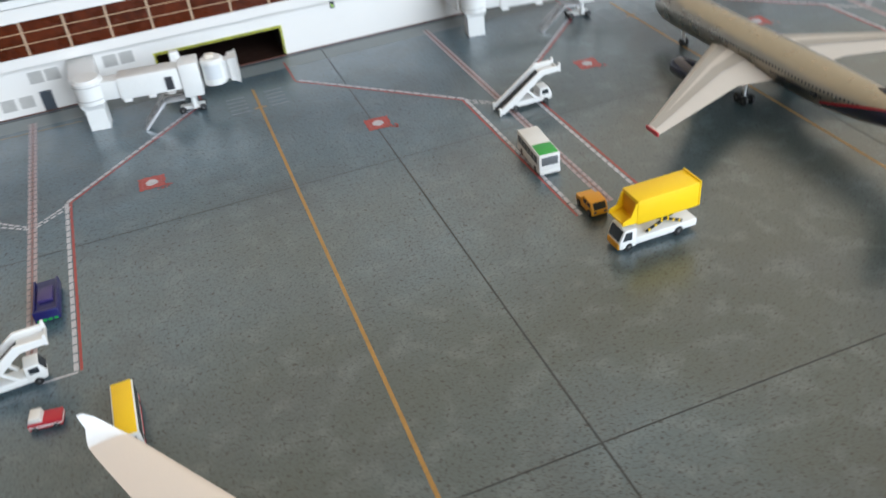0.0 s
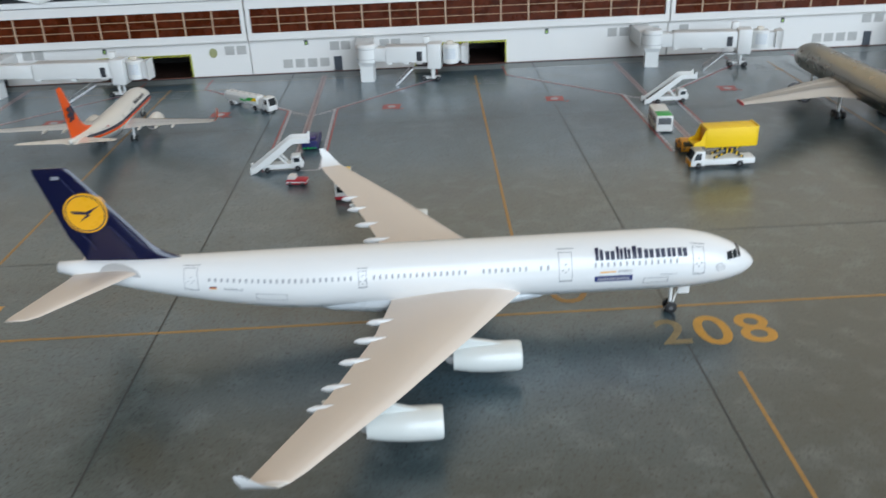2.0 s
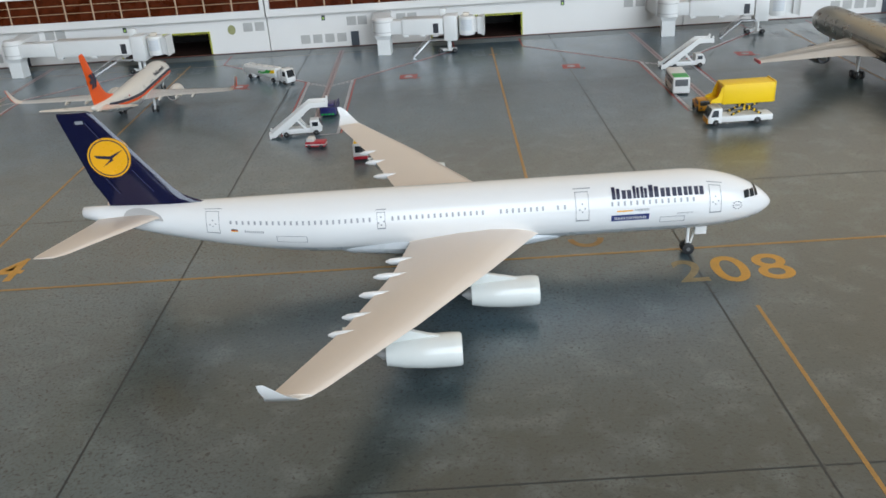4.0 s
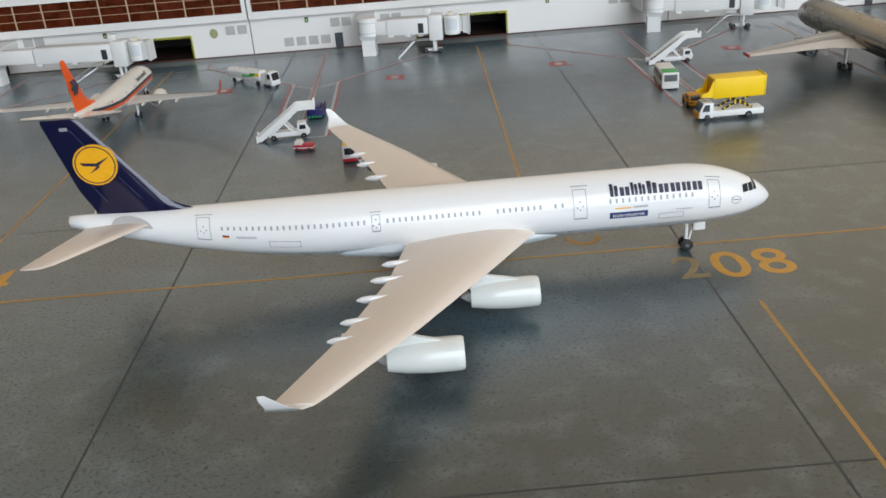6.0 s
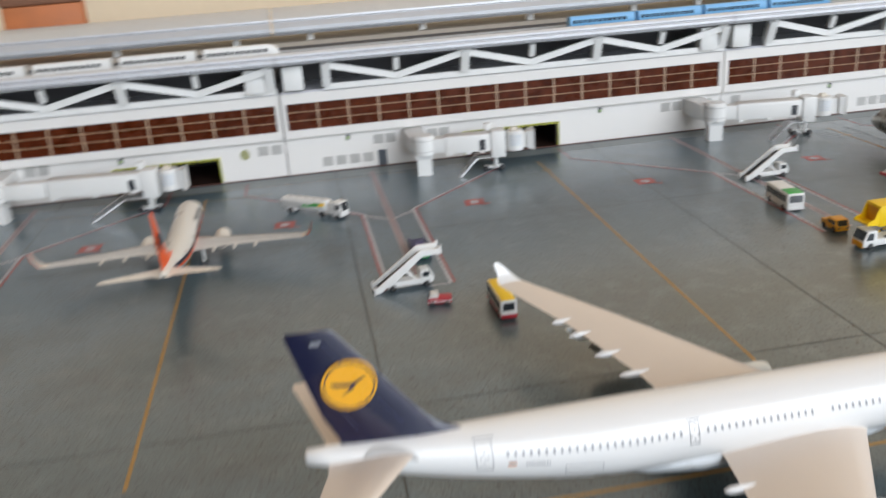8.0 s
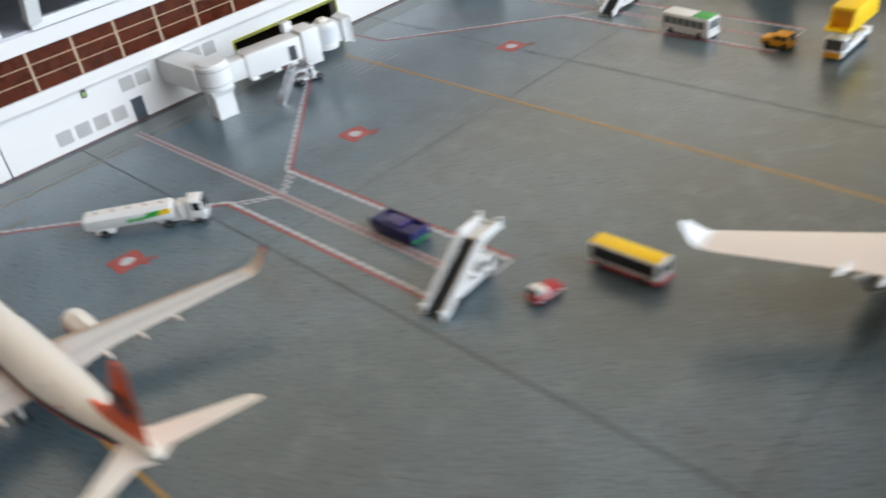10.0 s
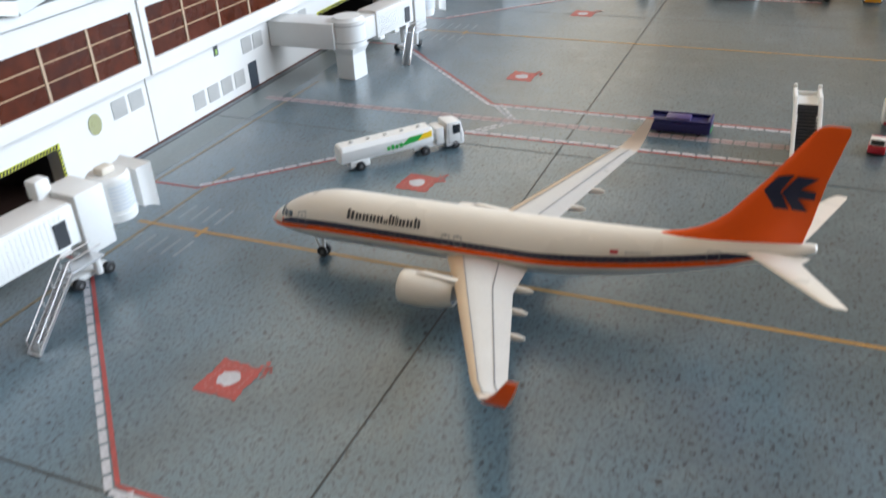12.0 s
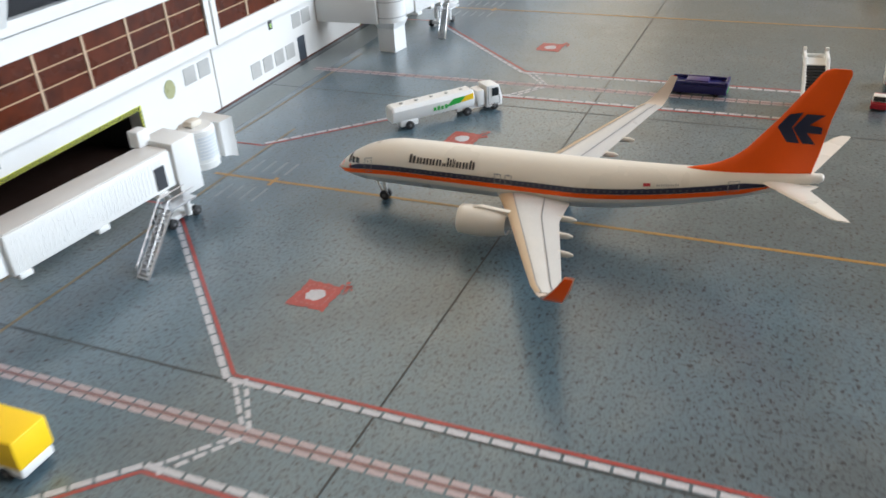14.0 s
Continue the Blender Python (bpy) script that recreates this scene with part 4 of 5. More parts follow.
        w = part("wing", wing_mesh(mid, secs, side), mat("pale_wing_paint", (0.58, 0.58, 0.57), 0.32, vary=0.08, scale=150, coat=0.2), t, "grey-white swept wing with dark panel lines", smooth=50)
        bm = bm_new()
        rows = [[bm.verts.new((mid - sq - u * c, side * o, z + v * c * 0.85 + 0.004)) for u, v in ((0.0, 0.006), (0.04, 0.047), (0.15, 0.082), (0.2, 0.085))] for o, sq, c, z in secs[1:]]
        for p, q in zip(rows, rows[1:]):
            for j in range(3):
                bm.faces.new((p[j], q[j], q[j + 1], p[j + 1]))
        part("leading_edge", bm, mat("tan_edge", (0.56, 0.43, 0.29), 0.35, vary=0.08), w, "tan leading edge", smooth=50)
        wl = part("winglet", wing_mesh(mid, [(3.17, 4.41, 0.37, 0.78), (3.29, 4.50, 0.31, 0.81), (3.37, 4.61, 0.25, 0.91), (3.41, 4.72, 0.19, 1.04), (3.45, 4.85, 0.12, 1.24)], side, 0.5), WING_WARM_TINT, w, "upturned winglet with orange outer face", smooth=50)
        bm = bm_new()
        rows = []
        for out, s, c, z in ((3.29, 4.51, 0.30, 0.82), (3.35, 4.55, 0.28, 0.85), (3.40, 4.61, 0.25, 0.93), (3.44, 4.72, 0.19, 1.06), (3.478, 4.85, 0.12, 1.26)):
            rows.append([bm.verts.new((mid - s - u * c, side * (out + 0.010), z - 0.02)) for u in (0.04, 0.45, 0.88)])
        for p, q in zip(rows, rows[1:]):
            for j in range(2):
                bm.faces.new((p[j], q[j], q[j + 1], p[j + 1]))
        part("winglet_face", bm, ORANGE, wl, "orange outer face", smooth=50)
        for u, width in ((0.21, 0.016), (0.66, 0.018)):
            bm = bm_new()
            for (o0, s0, c0, z0), (o1, s1, c1, z1) in zip(secs[1:], secs[2:]):
                q = []
                for o, s, c, z, sgn in ((o0, s0, c0, z0, -1), (o0, s0, c0, z0, 1), (o1, s1, c1, z1, 1), (o1, s1, c1, z1, -1)):
                    top = 0.085 * 0.85 if u < 0.3 else 0.067 * 0.85
                    q.append(bm.verts.new((mid - s - u * c + sgn * width / 2, side * o, z + top * c + 0.006)))
                bm.faces.new(q)
            part("panel_line", bm, LINE_GREY, w, "dark panel line", smooth=0)
        for out in (0.85, 1.4, 1.95):
            te = 4.06 + max(0, out - 1.05) * 0.27
            bm = bm_new()
            loft(bm, [ring((mid - te - u, side * out, 0.455 + out * 0.085), 0.04 * v, "x", 10, 0.05 * v) for u, v in ((-0.35, 0.1), (-0.2, 0.9), (0.05, 1.0), (0.18, 0.85), (0.25, 0.3))])
            part("flap_fairing", bm, CREAM, w)
        engine(t, mid, 2.58, 1.0, 0.40, 0.74, 0.225, side, CREAM, 0.64)
        secs = [(0.05, 6.6, 0.8, 1.07), (0.25, 6.78, 0.52, 1.09), (1.26, 7.52, 0.22, 1.24), (1.34, 7.62, 0.14, 1.255)]
        part("tailplane", wing_mesh(mid, secs, side, 0.6), CREAM, t, "small cream tailplane", smooth=50)
        gear(t, mid - 3.75, side * 0.52, 0.55, 0.105, 1, 0.07)
    fin = part("tail_fin", fin_mesh(mid, [(1.09, 5.50, 1.76), (1.165, 5.76, 1.51), (1.21, 5.95, 1.33), (1.275, 6.12, 1.17), (1.37, 6.28, 1.03), (1.5, 6.43, 0.91), (2.0, 6.82, 0.60), (2.6, 7.22, 0.35), (2.64, 7.27, 0.29), (2.66, 7.33, 0.21)], 0.5), ORANGE, t, "orange tail fin", smooth=50)
    for side in (-1, 1):
        bm = bm_new()
        def q(pts):
            bm.faces.new([bm.verts.new((mid - 7.06 - u * 0.88, side * 0.046, 1.86 + v * 0.92)) for u, v in pts])
        q([(-0.32, 0.0), (-0.17, 0.2), (0.015, 0.24), (-0.115, 0.01), (0.015, -0.22), (-0.16, -0.22)])
        q([(-0.1, 0.0), (0.06, 0.22), (0.32, 0.22), (0.12, 0.06), (0.3, 0.04), (0.3, -0.06), (0.1, -0.06), (0.24, -0.22), (0.06, -0.22)])
        part("fin_emblem", bm, NAVY_MATT, fin, "plain navy chevron shapes", smooth=0)
    gear(t, mid - 0.82, 0, 0.42, 0.085, 1, 0.05)
    return t


def silver_jet():
    h = Hull(10.3, 0.50, 1.0, 1.4, 3.8, 0.16, 0.32, 0.16)
    mid = h.length / 2
    t = thing("model_aircraft", 20.2, -4.45 - mid, 0, 90, "silver-grey twin-engined model airliner with a navy rear and red line", "model plane", "model aircraft")
    body = part("fuselage", h.mesh(), SILVER, t, "satin silver-grey fuselage", smooth=60)
    for side in (-1, 1):
        bm = bm_new()
        rows = []
        for i in range(25):
            s = 7.0 + 3.2 * i / 24
            top = 118 - 100 * (i / 24)
            rows.append([bm.verts.new(h.at(s, side * (top + (180 - top) * j / 6), 0.005)) for j in range(7)])
        for p, q in zip(rows, rows[1:]):
            for j in range(6):
                bm.faces.new((p[j], q[j], q[j + 1], p[j + 1]))
        part("navy_rear", bm, NAVY, body, "navy rear hull", smooth=60)
        bm = bm_new()
        rows = []
        for i in range(25):
            s = 7.0 + 3.2 * i / 24
            top = 118 - 100 * (i / 24)
            rows.append([bm.verts.new(h.at(s, side * (top + d), 0.008)) for d in (-7, 1)])
        for p, q in zip(rows, rows[1:]):
            bm.faces.new((p[0], q[0], q[1], p[1]))
        part("red_line", bm, RED, body, smooth=60)
        for i in range(62):
            s = 1.5 + i * 0.11
            bm = bm_new()
            h.skin(bm, s - 0.02, s + 0.02, 0.05, 0.12, side)
            part("cabin_window", bm, DARK, body, smooth=0)
        bm = bm_new()
        bars(h, bm, 5.4, 7.1, -0.12, -0.02, side, (1,) * 14, (1, 0.8) * 7)
        letter_bars(bm, NAVY_MATT, body, "dark bar of the airline wordmark")
        for s0, s1, a0, a1 in ((0.45, 0.62, 46, 70), (0.40, 0.54, 24, 45), (0.38, 0.5, 3, 23)):
            bm = bm_new()
            h.patch(bm, s0, s1, side * a0, side * a1, 0.007)
            part("cockpit_window", bm, GLASS_DARK, body, smooth=60)
        secs = [(0.3, 2.9, 2.7, 0.72), (0.5, 3.15, 2.35, 0.74), (1.5, 4.0, 1.55, 0.86), (4.5, 6.55, 0.46, 1.17), (4.6, 6.65, 0.42, 1.18)]
        w = part("wing", wing_mesh(mid, secs, side), mat("wing_silver", (0.55, 0.52, 0.48), 0.35, vary=0.04), t, "pale silver wing with a grey inner panel", smooth=50)
        bm = bm_new()
        q = [[bm.verts.new((mid - s - u * c, side * o, z + 0.088 * c * 0.85 + 0.004)) for u in (0.15, 0.6)] for o, s, c, z in secs[1:4]]
        for a, b in zip(q, q[1:]):
            bm.faces.new((a[0], a[1], b[1], b[0]))
        part("wing_panel", bm, mat("wing_panel_grey", (0.36, 0.34, 0.31), 0.4, vary=0.06), w, "darker grey wing panel", smooth=0)
        bm = boxed(mid - 7.06, mid - 6.62, side * 4.59 - 0.015, side * 4.59 + 0.03, 1.15, 1.235, bevel=0.01)
        part("wing_end", bm, RED, w, "red wing end")
        engine(t, mid, 3.1, 1.42, 0.45, 0.95, 0.26, side, NAVY, 0.86)
        secs = [(0.1, 9.0, 1.2, 1.3), (0.3, 9.15, 1.05, 1.32), (1.75, 10.1, 0.45, 1.45)]
        part("tailplane", wing_mesh(mid, secs, side, 0.6), mat("wing_silver", (0.55, 0.52, 0.48)), t, smooth=50)
        gear(t, mid - 4.95, side * 0.75, 0.75, 0.115, 2, 0.1)
    part("tail_fin", fin_mesh(mid, [(1.42, 7.9, 2.1), (1.6, 8.4, 1.6), (3.3, 9.85, 0.7), (3.36, 9.95, 0.6)], 0.5), NAVY, t, "navy tail fin", smooth=50)
    gear(t, mid - 1.35, 0, 0.6, 0.10, 1, 0.07)
    return t


long_jet()
stripe_jet()
silver_jet()


# ---- boarding bridges ----
def boarding_bridge(xc, yc, turn, reach, wheels_at, stair_run, splay, group="boarding bridges"):
    """A white bridge: column, drum, corridor to the wall, ribbed tunnel, wheeled lift and cab. Local x runs along the tunnel."""
    t = thing("boarding_bridge", xc, yc, 0, turn, "white model boarding bridge on wheels with a metal side stair", "boarding bridge", group)
    t.scale = (1, 1, 0.94)
    bm = bm_new()
    loft(bm, [[(sx * (0.25 + k), sy * (0.24 + k), z) for sx, sy in ((-1, -1), (1, -1), (1, 1), (-1, 1))] for z, k in ((0.005, 0.0), (0.62, 0.0), (0.80, 0.07))])
    part("column", bm, WHITE_PLASTIC, t, smooth=0)
    bm = bm_new()
    loft(bm, [ring((0, 0, z), r, "z", 28) for z, r in ((0.79, 0.36), (0.8, 0.39), (1.42, 0.39), (1.45, 0.35), (1.5, 0.33))])
    drum = part("drum", bm, WHITE_PLASTIC, t)
    bm = bm_new()
    for z in (0.92, 1.32):
        loft(bm, [ring((0, 0, z), 0.398, "z", 28), ring((0, 0, z + 0.02), 0.398, "z", 28)])
    part("drum_band", bm, GREY_PLASTIC, drum)
    part("corridor", boxed(-0.45, 0.25, 0.15, -yc - 0.02, 0.78, 1.40, bevel=0.02, m=Matrix.Rotation(radians(-turn), 4, "Z")), WHITE_PLASTIC, t)
    part("inner_tunnel", boxed(0.3, min(1.7, reach * 0.5), -0.235, 0.235, 0.83, 1.36, bevel=0.02), WHITE_PLASTIC, t)
    a, b = 0.75 if reach < 5 else 1.75, wheels_at - 0.18
    tunnel = part("outer_tunnel", boxed(a, b, -0.28, 0.28, 0.78, 1.40, bevel=0.02), WHITE_PLASTIC, t)
    part("tunnel_roof", boxed(a + 0.02, b - 0.02, -0.255, 0.255, 1.40, 1.425, bevel=0.008), mat("roof_offwhite", (0.62, 0.60, 0.57), 0.5), tunnel)
    n = int((b - a - 0.2) / 0.075)
    bm = bm_new()
    for i in range(n):
        x = a + 0.1 + i * 0.075
        for y in (-0.284, 0.280):
            box(bm, x - 0.010, x + 0.010, y, y + 0.004, 0.84, 1.34)
    part("ribs", bm, WHITE_PLASTIC, tunnel, smooth=0)
    for x in (a + 0.15, (a + b) / 2, b - 0.3):
        part("roller_box", boxed(x - 0.1, x + 0.1, -0.3, -0.05, 0.70, 0.785, bevel=0.012), WHITE_PLASTIC, tunnel)
    w = wheels_at
    # lift frame and cab
    lift = part("lift_block", boxed(w - 0.16, w + 0.34, -0.33, 0.33, 0.52, 1.50, bevel=0.025), WHITE_PLASTIC, t)
    part("side_door", boxed(w - 0.56, w - 0.36, -0.30, -0.28, 0.84, 1.22), DARK, t, "dark doorway in the tunnel side", smooth=0)
    part("roof_box", boxed(w - 0.34, w - 0.10, 0.15, 0.38, 1.40, 1.70, bevel=0.03), WHITE_PLASTIC, lift)
    bm = bm_new()
    for y in (-0.2, 0.2):
        tube(bm, (w, y, 0.12), (w, y, 0.56), 0.06)
    part("lift_leg", bm, WHITE_PLASTIC, lift)
    part("bogie", boxed(w - 0.40, w + 0.26, -0.12, 0.12, 0.07, 0.16, bevel=0.02), WHITE_PLASTIC, lift)
    for x in (w - 0.34, w + 0.2):
        wheel(t, x, -0.16, 0.09, 0.09, 0.09)
        wheel(t, x, 0.16, 0.09, 0.09, 0.09)
    cx = w + 0.70
    bm = bm_new()
    loft(bm, [ring((cx, 0, z), r, "z", 28) for z, r in ((0.70, 0.27), (0.71, 0.30), (1.40, 0.30), (1.44, 0.27))])
    cab = part("cab_drum", bm, WHITE_PLASTIC, t)
    for z in (0.80, 1.34):
        bm = bm_new()
        loft(bm, [ring((cx, 0, z), 0.312, "z", 28), ring((cx, 0, z + 0.035), 0.312, "z", 28)])
        part("cab_band", bm, WHITE_PLASTIC, cab)
    for k in range(7):
        bm = bm_new()
        z = 0.90 + k * 0.06
        arc = [radians(-135 + 85 * i / 10) for i in range(11)]
        loft(bm, [[(cx + r * math.cos(q), r * math.sin(q), z + d) for q in arc] + [(cx + 0.29 * math.cos(q), 0.29 * math.sin(q), z + d) for q in reversed(arc)] for r, d in ((0.306, 0), (0.306, 0.045))])
        part("louvre", bm, mat("pale_blue_grey", (0.64, 0.67, 0.70), 0.4), cab, "pale blue-grey louvre")
    part("roof_knob", boxed(cx - 0.15, cx + 0.09, -0.10, 0.10, 1.44, 1.56, bevel=0.035), mat("knob_cream", (0.72, 0.66, 0.56), 0.5), cab, "small cream roof box")
    bm = bm_new()
    e = reach
    loft(bm, [[(x, sy * k, 0.78 + sz) for sy, sz in ((-1, lo), (1, lo), (1, hi), (-1, hi))] for x, k, lo, hi in ((cx, 0.15, 0.02, 0.56), (e - 0.25, 0.16, 0.02, 0.57), (e - 0.235, 0.25, -0.02, 0.62), (e - 0.16, 0.255, -0.03, 0.63), (e - 0.07, 0.28, -0.06, 0.64), (e, 0.32, -0.10, 0.66))])
    part("bellows", bm, WHITE_PLASTIC, t, "white flared docking hood", smooth=40)
    # side stair
    bm = bm_new()
    px, foot = w - 0.45, w - 0.55 - stair_run
    box(bm, px - 0.25, px + 0.3, -0.62, -0.30, 0.60, 0.63)
    st = part("side_stair", bm, METAL, t, "bare metal side stair", smooth=0)
    steps = 15
    for i in range(steps):
        u = (i + 0.5) / steps
        x, z = px - 0.25 + (foot - px + 0.25) * u, 0.60 * (1 - u)
        part("step", boxed(x - 0.05, x + 0.05, -0.60 - splay * u, -0.42 - splay * u, z - 0.012, z + 0.012), METAL, st, smooth=0)
    for y in (-0.61, -0.41):
        bm = bm_new()
        beam(bm, (px - 0.25, y, 0.60), (foot, y - splay, 0.01), 0.02, 0.05)
        part("stringer", bm, METAL, st, smooth=0)
        bm = bm_new()
        tube(bm, (px + 0.28, y, 0.80), (px - 0.25, y, 0.80), 0.011, 6)
        tube(bm, (px - 0.25, y, 0.80), (foot + 0.03, y - splay, 0.20), 0.011, 6)
        for u in (0, 0.25, 0.5, 0.75, 0.97):
            x, z = px - 0.25 + (foot - px + 0.25) * u, 0.60 * (1 - u)
            tube(bm, (x, y - splay * u, z), (x, y - splay * u, z + 0.20), 0.009, 6)
        part("handrail", bm, METAL, st)
    return t


boarding_bridge(4.72, -1.85, -8, 3.85, 2.5, 0.75, 0.2)
boarding_bridge(-9.38, -1.85, -6, 6.14, 4.9, 1.15, 0.36)
boarding_bridge(15.67, -1.70, -9, 4.75, 3.3, 0.9, 0.2)
boarding_bridge(26.4, -1.60, -7, 4.6, 3.2, 0.9, 0.2)


# ---- ground vehicles ----
def axles(t, spots, track, r=0.085, w=0.06):
    for x in spots:
        for s in (-1, 1):
            wheel(t, x, s * track, r, r, w)


def stair_truck(x, y, yaw):
    t = thing("stair_truck", x, y, 0, yaw, "white toy passenger stair truck with dark steps", "stair truck", "stair trucks")
    t.scale = (0.93, 1, 0.92)
    part("chassis", boxed(-0.45, 0.72, -0.16, 0.16, 0.09, 0.24, bevel=0.02), WHITE_PLASTIC, t)
    bm = prism(bm_new(), [(0.40, 0.12), (0.76, 0.12), (0.78, 0.26), (0.68, 0.47), (0.42, 0.47)], "y", -0.17, 0.17, bevel=0.015)
    cab = part("cab", bm, WHITE_PLASTIC, t)
    part("windscreen", prism(bm_new(), [(0.775, 0.28), (0.785, 0.28), (0.70, 0.45), (0.69, 0.45)], "y", -0.14, 0.14), GLASS_DARK, cab, smooth=0)
    for s in (-1, 1):
        part("side_window", boxed(0.48, 0.66, s * 0.172 - 0.004, s * 0.172 + 0.004, 0.29, 0.42), GLASS_DARK, cab, smooth=0)
        bm = prism(bm_new(), [(-0.80, 0.03), (-0.66, 0.03), (0.50, 0.88), (1.0, 0.88), (1.0, 1.03), (0.44, 1.04), (-0.80, 0.14)], "y", s * 0.2 - 0.03, s * 0.2 + 0.03, bevel=0.01)
        part("side_rail", bm, WHITE_PLASTIC, t, smooth=0)
        bm = bm_new()
        beam(bm, (-0.32, s * 0.15, 0.24), (0.28, s * 0.17, 0.72), 0.05, 0.07)
        beam(bm, (0.28, s * 0.15, 0.24), (0.05, s * 0.17, 0.52), 0.05, 0.06)
        part("strut", bm, WHITE_PLASTIC, t, smooth=0)
    for i in range(20):
        u = i / 19
        sx, sz = -0.72 + 1.2 * u, 0.06 + 0.80 * u
        part("step", boxed(sx - 0.045, sx + 0.045, -0.178, 0.178, sz - 0.02, sz + 0.012), DARK, t, smooth=0)
    part("platform", boxed(0.46, 1.0, -0.178, 0.178, 0.86, 0.89), WHITE_PLASTIC, t, smooth=0)
    for s in (-1, 1):
        part("end_post", boxed(0.95, 1.01, s * 0.2 - 0.032, s * 0.2 + 0.032, 0.86, 1.10, bevel=0.01), WHITE_PLASTIC, t)
        part("foot_post", boxed(-0.82, -0.76, s * 0.2 - 0.033, s * 0.2 + 0.033, 0.0, 0.22, bevel=0.01), WHITE_PLASTIC, t)
    part("end_lip", boxed(0.96, 1.0, -0.17, 0.17, 0.885, 0.96, bevel=0.01), WHITE_PLASTIC, t)
    axles(t, (-0.32, 0.58), 0.15)
    return t


stair_truck(2.54, -11.66, 4)
stair_truck(14.83, -6.74, 0)


def catering_truck(x, y, yaw):
    t = thing("catering_truck", x, y, 0, yaw, "white toy catering truck with a raised yellow box", "truck", "catering trucks")
    part("chassis", boxed(-0.86, 0.55, -0.22, 0.22, 0.09, 0.25, bevel=0.02), WHITE_PLASTIC, t)
    bm = prism(bm_new(), [(0.50, 0.07), (0.86, 0.07), (0.87, 0.22), (0.76, 0.48), (0.50, 0.48)], "y", -0.23, 0.23, bevel=0.02)
    cab = part("cab", bm, WHITE_PLASTIC, t)
    part("windscreen", prism(bm_new(), [(0.862, 0.25), (0.872, 0.25), (0.78, 0.46), (0.77, 0.46)], "y", -0.19, 0.19), GLASS_DARK, cab, smooth=0)
    part("bumper", boxed(0.85, 0.885, -0.2, 0.2, 0.06, 0.2, bevel=0.008), AMBER, cab)
    for s in (-1, 1):
        part("side_window", prism(bm_new(), [(0.60, 0.25), (0.80, 0.25), (0.735, 0.43), (0.60, 0.43)], "y", s * 0.233 - 0.004, s * 0.233 + 0.004), GLASS_DARK, cab, smooth=0)
    for s in (-1, 1):
        for x0, x1 in ((-0.55, 0.25), (0.25, -0.55)):
            bm = bm_new()
            beam(bm, (x0, s * 0.16, 0.27), (x1, s * 0.16, 0.62), 0.03, 0.05)
            arm = part("scissor_arm", bm, BLACK, t, "black scissor arm with yellow stripes", smooth=0)
            for k in range(6):
                u = (k + 0.5) / 6
                bm = bm_new()
                xa, za = x0 + (x1 - x0) * u, 0.27 + 0.35 * u
                box(bm, xa - 0.022, xa + 0.022, s * 0.16 - 0.018, s * 0.16 + 0.018, za - 0.024, za + 0.024)
                part("stripe", bm, YELLOW, arm, smooth=0)
    bx = part("container", boxed(-0.80, 0.55, -0.26, 0.30, 0.60, 1.13, bevel=0.02), YELLOW, t, "bright yellow box body")
    part("rear_lip", boxed(-0.82, -0.79, -0.27, 0.31, 0.62, 1.16, bevel=0.006), YELLOW, bx)
    bm = bm_new()
    prism(bm, [(0.55, 0.66), (0.84, 0.66), (0.84, 0.69), (0.55, 0.69)], "y", -0.215, 0.255)
    for y in (-0.24, 0.26):
        prism(bm, [(0.54, 0.64), (0.86, 0.66), (0.84, 0.74), (0.68, 0.80), (0.62, 0.95), (0.58, 1.06), (0.54, 1.08)], "y", y, y + 0.025)
    part("platform", bm, YELLOW, bx, "yellow loading platform with side guards", smooth=0)
    part("doorway", boxed(0.551, 0.556, -0.18, 0.22, 0.70, 1.06), AMBER, bx, smooth=0)
    axles(t, (-0.45, 0.66), 0.20, 0.095)
    return t


catering_truck(14.55, -13.03, 180)


def bus(x, y, yaw, length, wide, high, roof, roof_from, lower, label, windows=GLASS_DARK, band=False):
    t = thing("toy_bus", x, y, 0, yaw, label, "bus", "buses")
    l, w = length / 2, wide / 2
    body = part("body", boxed(-l, l, -w, w, 0.06, high, bevel=0.03), WHITE_PLASTIC, t)
    part("roof", boxed(roof_from * l, l - 0.04, -w + 0.03, w - 0.03, high - 0.005, high + 0.012, bevel=0.005), roof, body)
    part("windscreen", boxed(l - 0.005, l + 0.006, -w + 0.06, w - 0.06, high * 0.5, high - 0.06, bevel=0.003), windows, body)
    part("bumper", boxed(l - 0.01, l + 0.02, -w + 0.01, w - 0.01, 0.05, 0.13, bevel=0.006), lower, body)
    n = 6
    for s in (-1, 1):
        for i in range(n):
            x0 = -l + 0.08 + (2 * l - 0.18) * i / n
            part("side_window", boxed(x0, x0 + (2 * l - 0.18) / n - 0.025, s * w - 0.005, s * w + 0.005, high * 0.5, high - 0.08), windows, body, smooth=0)
        if band:
            part("window_band", boxed(-l + 0.05, l - 0.06, s * w - 0.003, s * w + 0.003, high * 0.42, high - 0.02), BLACK, body, "black band round the windows", smooth=0)
        part("skirt", boxed(-l + 0.03, l - 0.03, s * w - 0.004, s * w + 0.004, 0.07, 0.13), lower, body, smooth=0)
    axles(t, (-l * 0.6, l * 0.62), w - 0.02, 0.08, 0.05)
    return t


bus(13.93, -9.36, -95, 1.36, 0.5, 0.52, GREEN, 0.25, WHITE_PLASTIC, "white toy bus with a green front roof", mat("grey_glazing", (0.13, 0.14, 0.15), 0.2))
bus(4.49, -13.6, -90, 1.3, 0.38, 0.46, YELLOW, -0.98, RED, "black-sided toy bus with yellow roof and red skirt", GLASS_DARK, band=True)


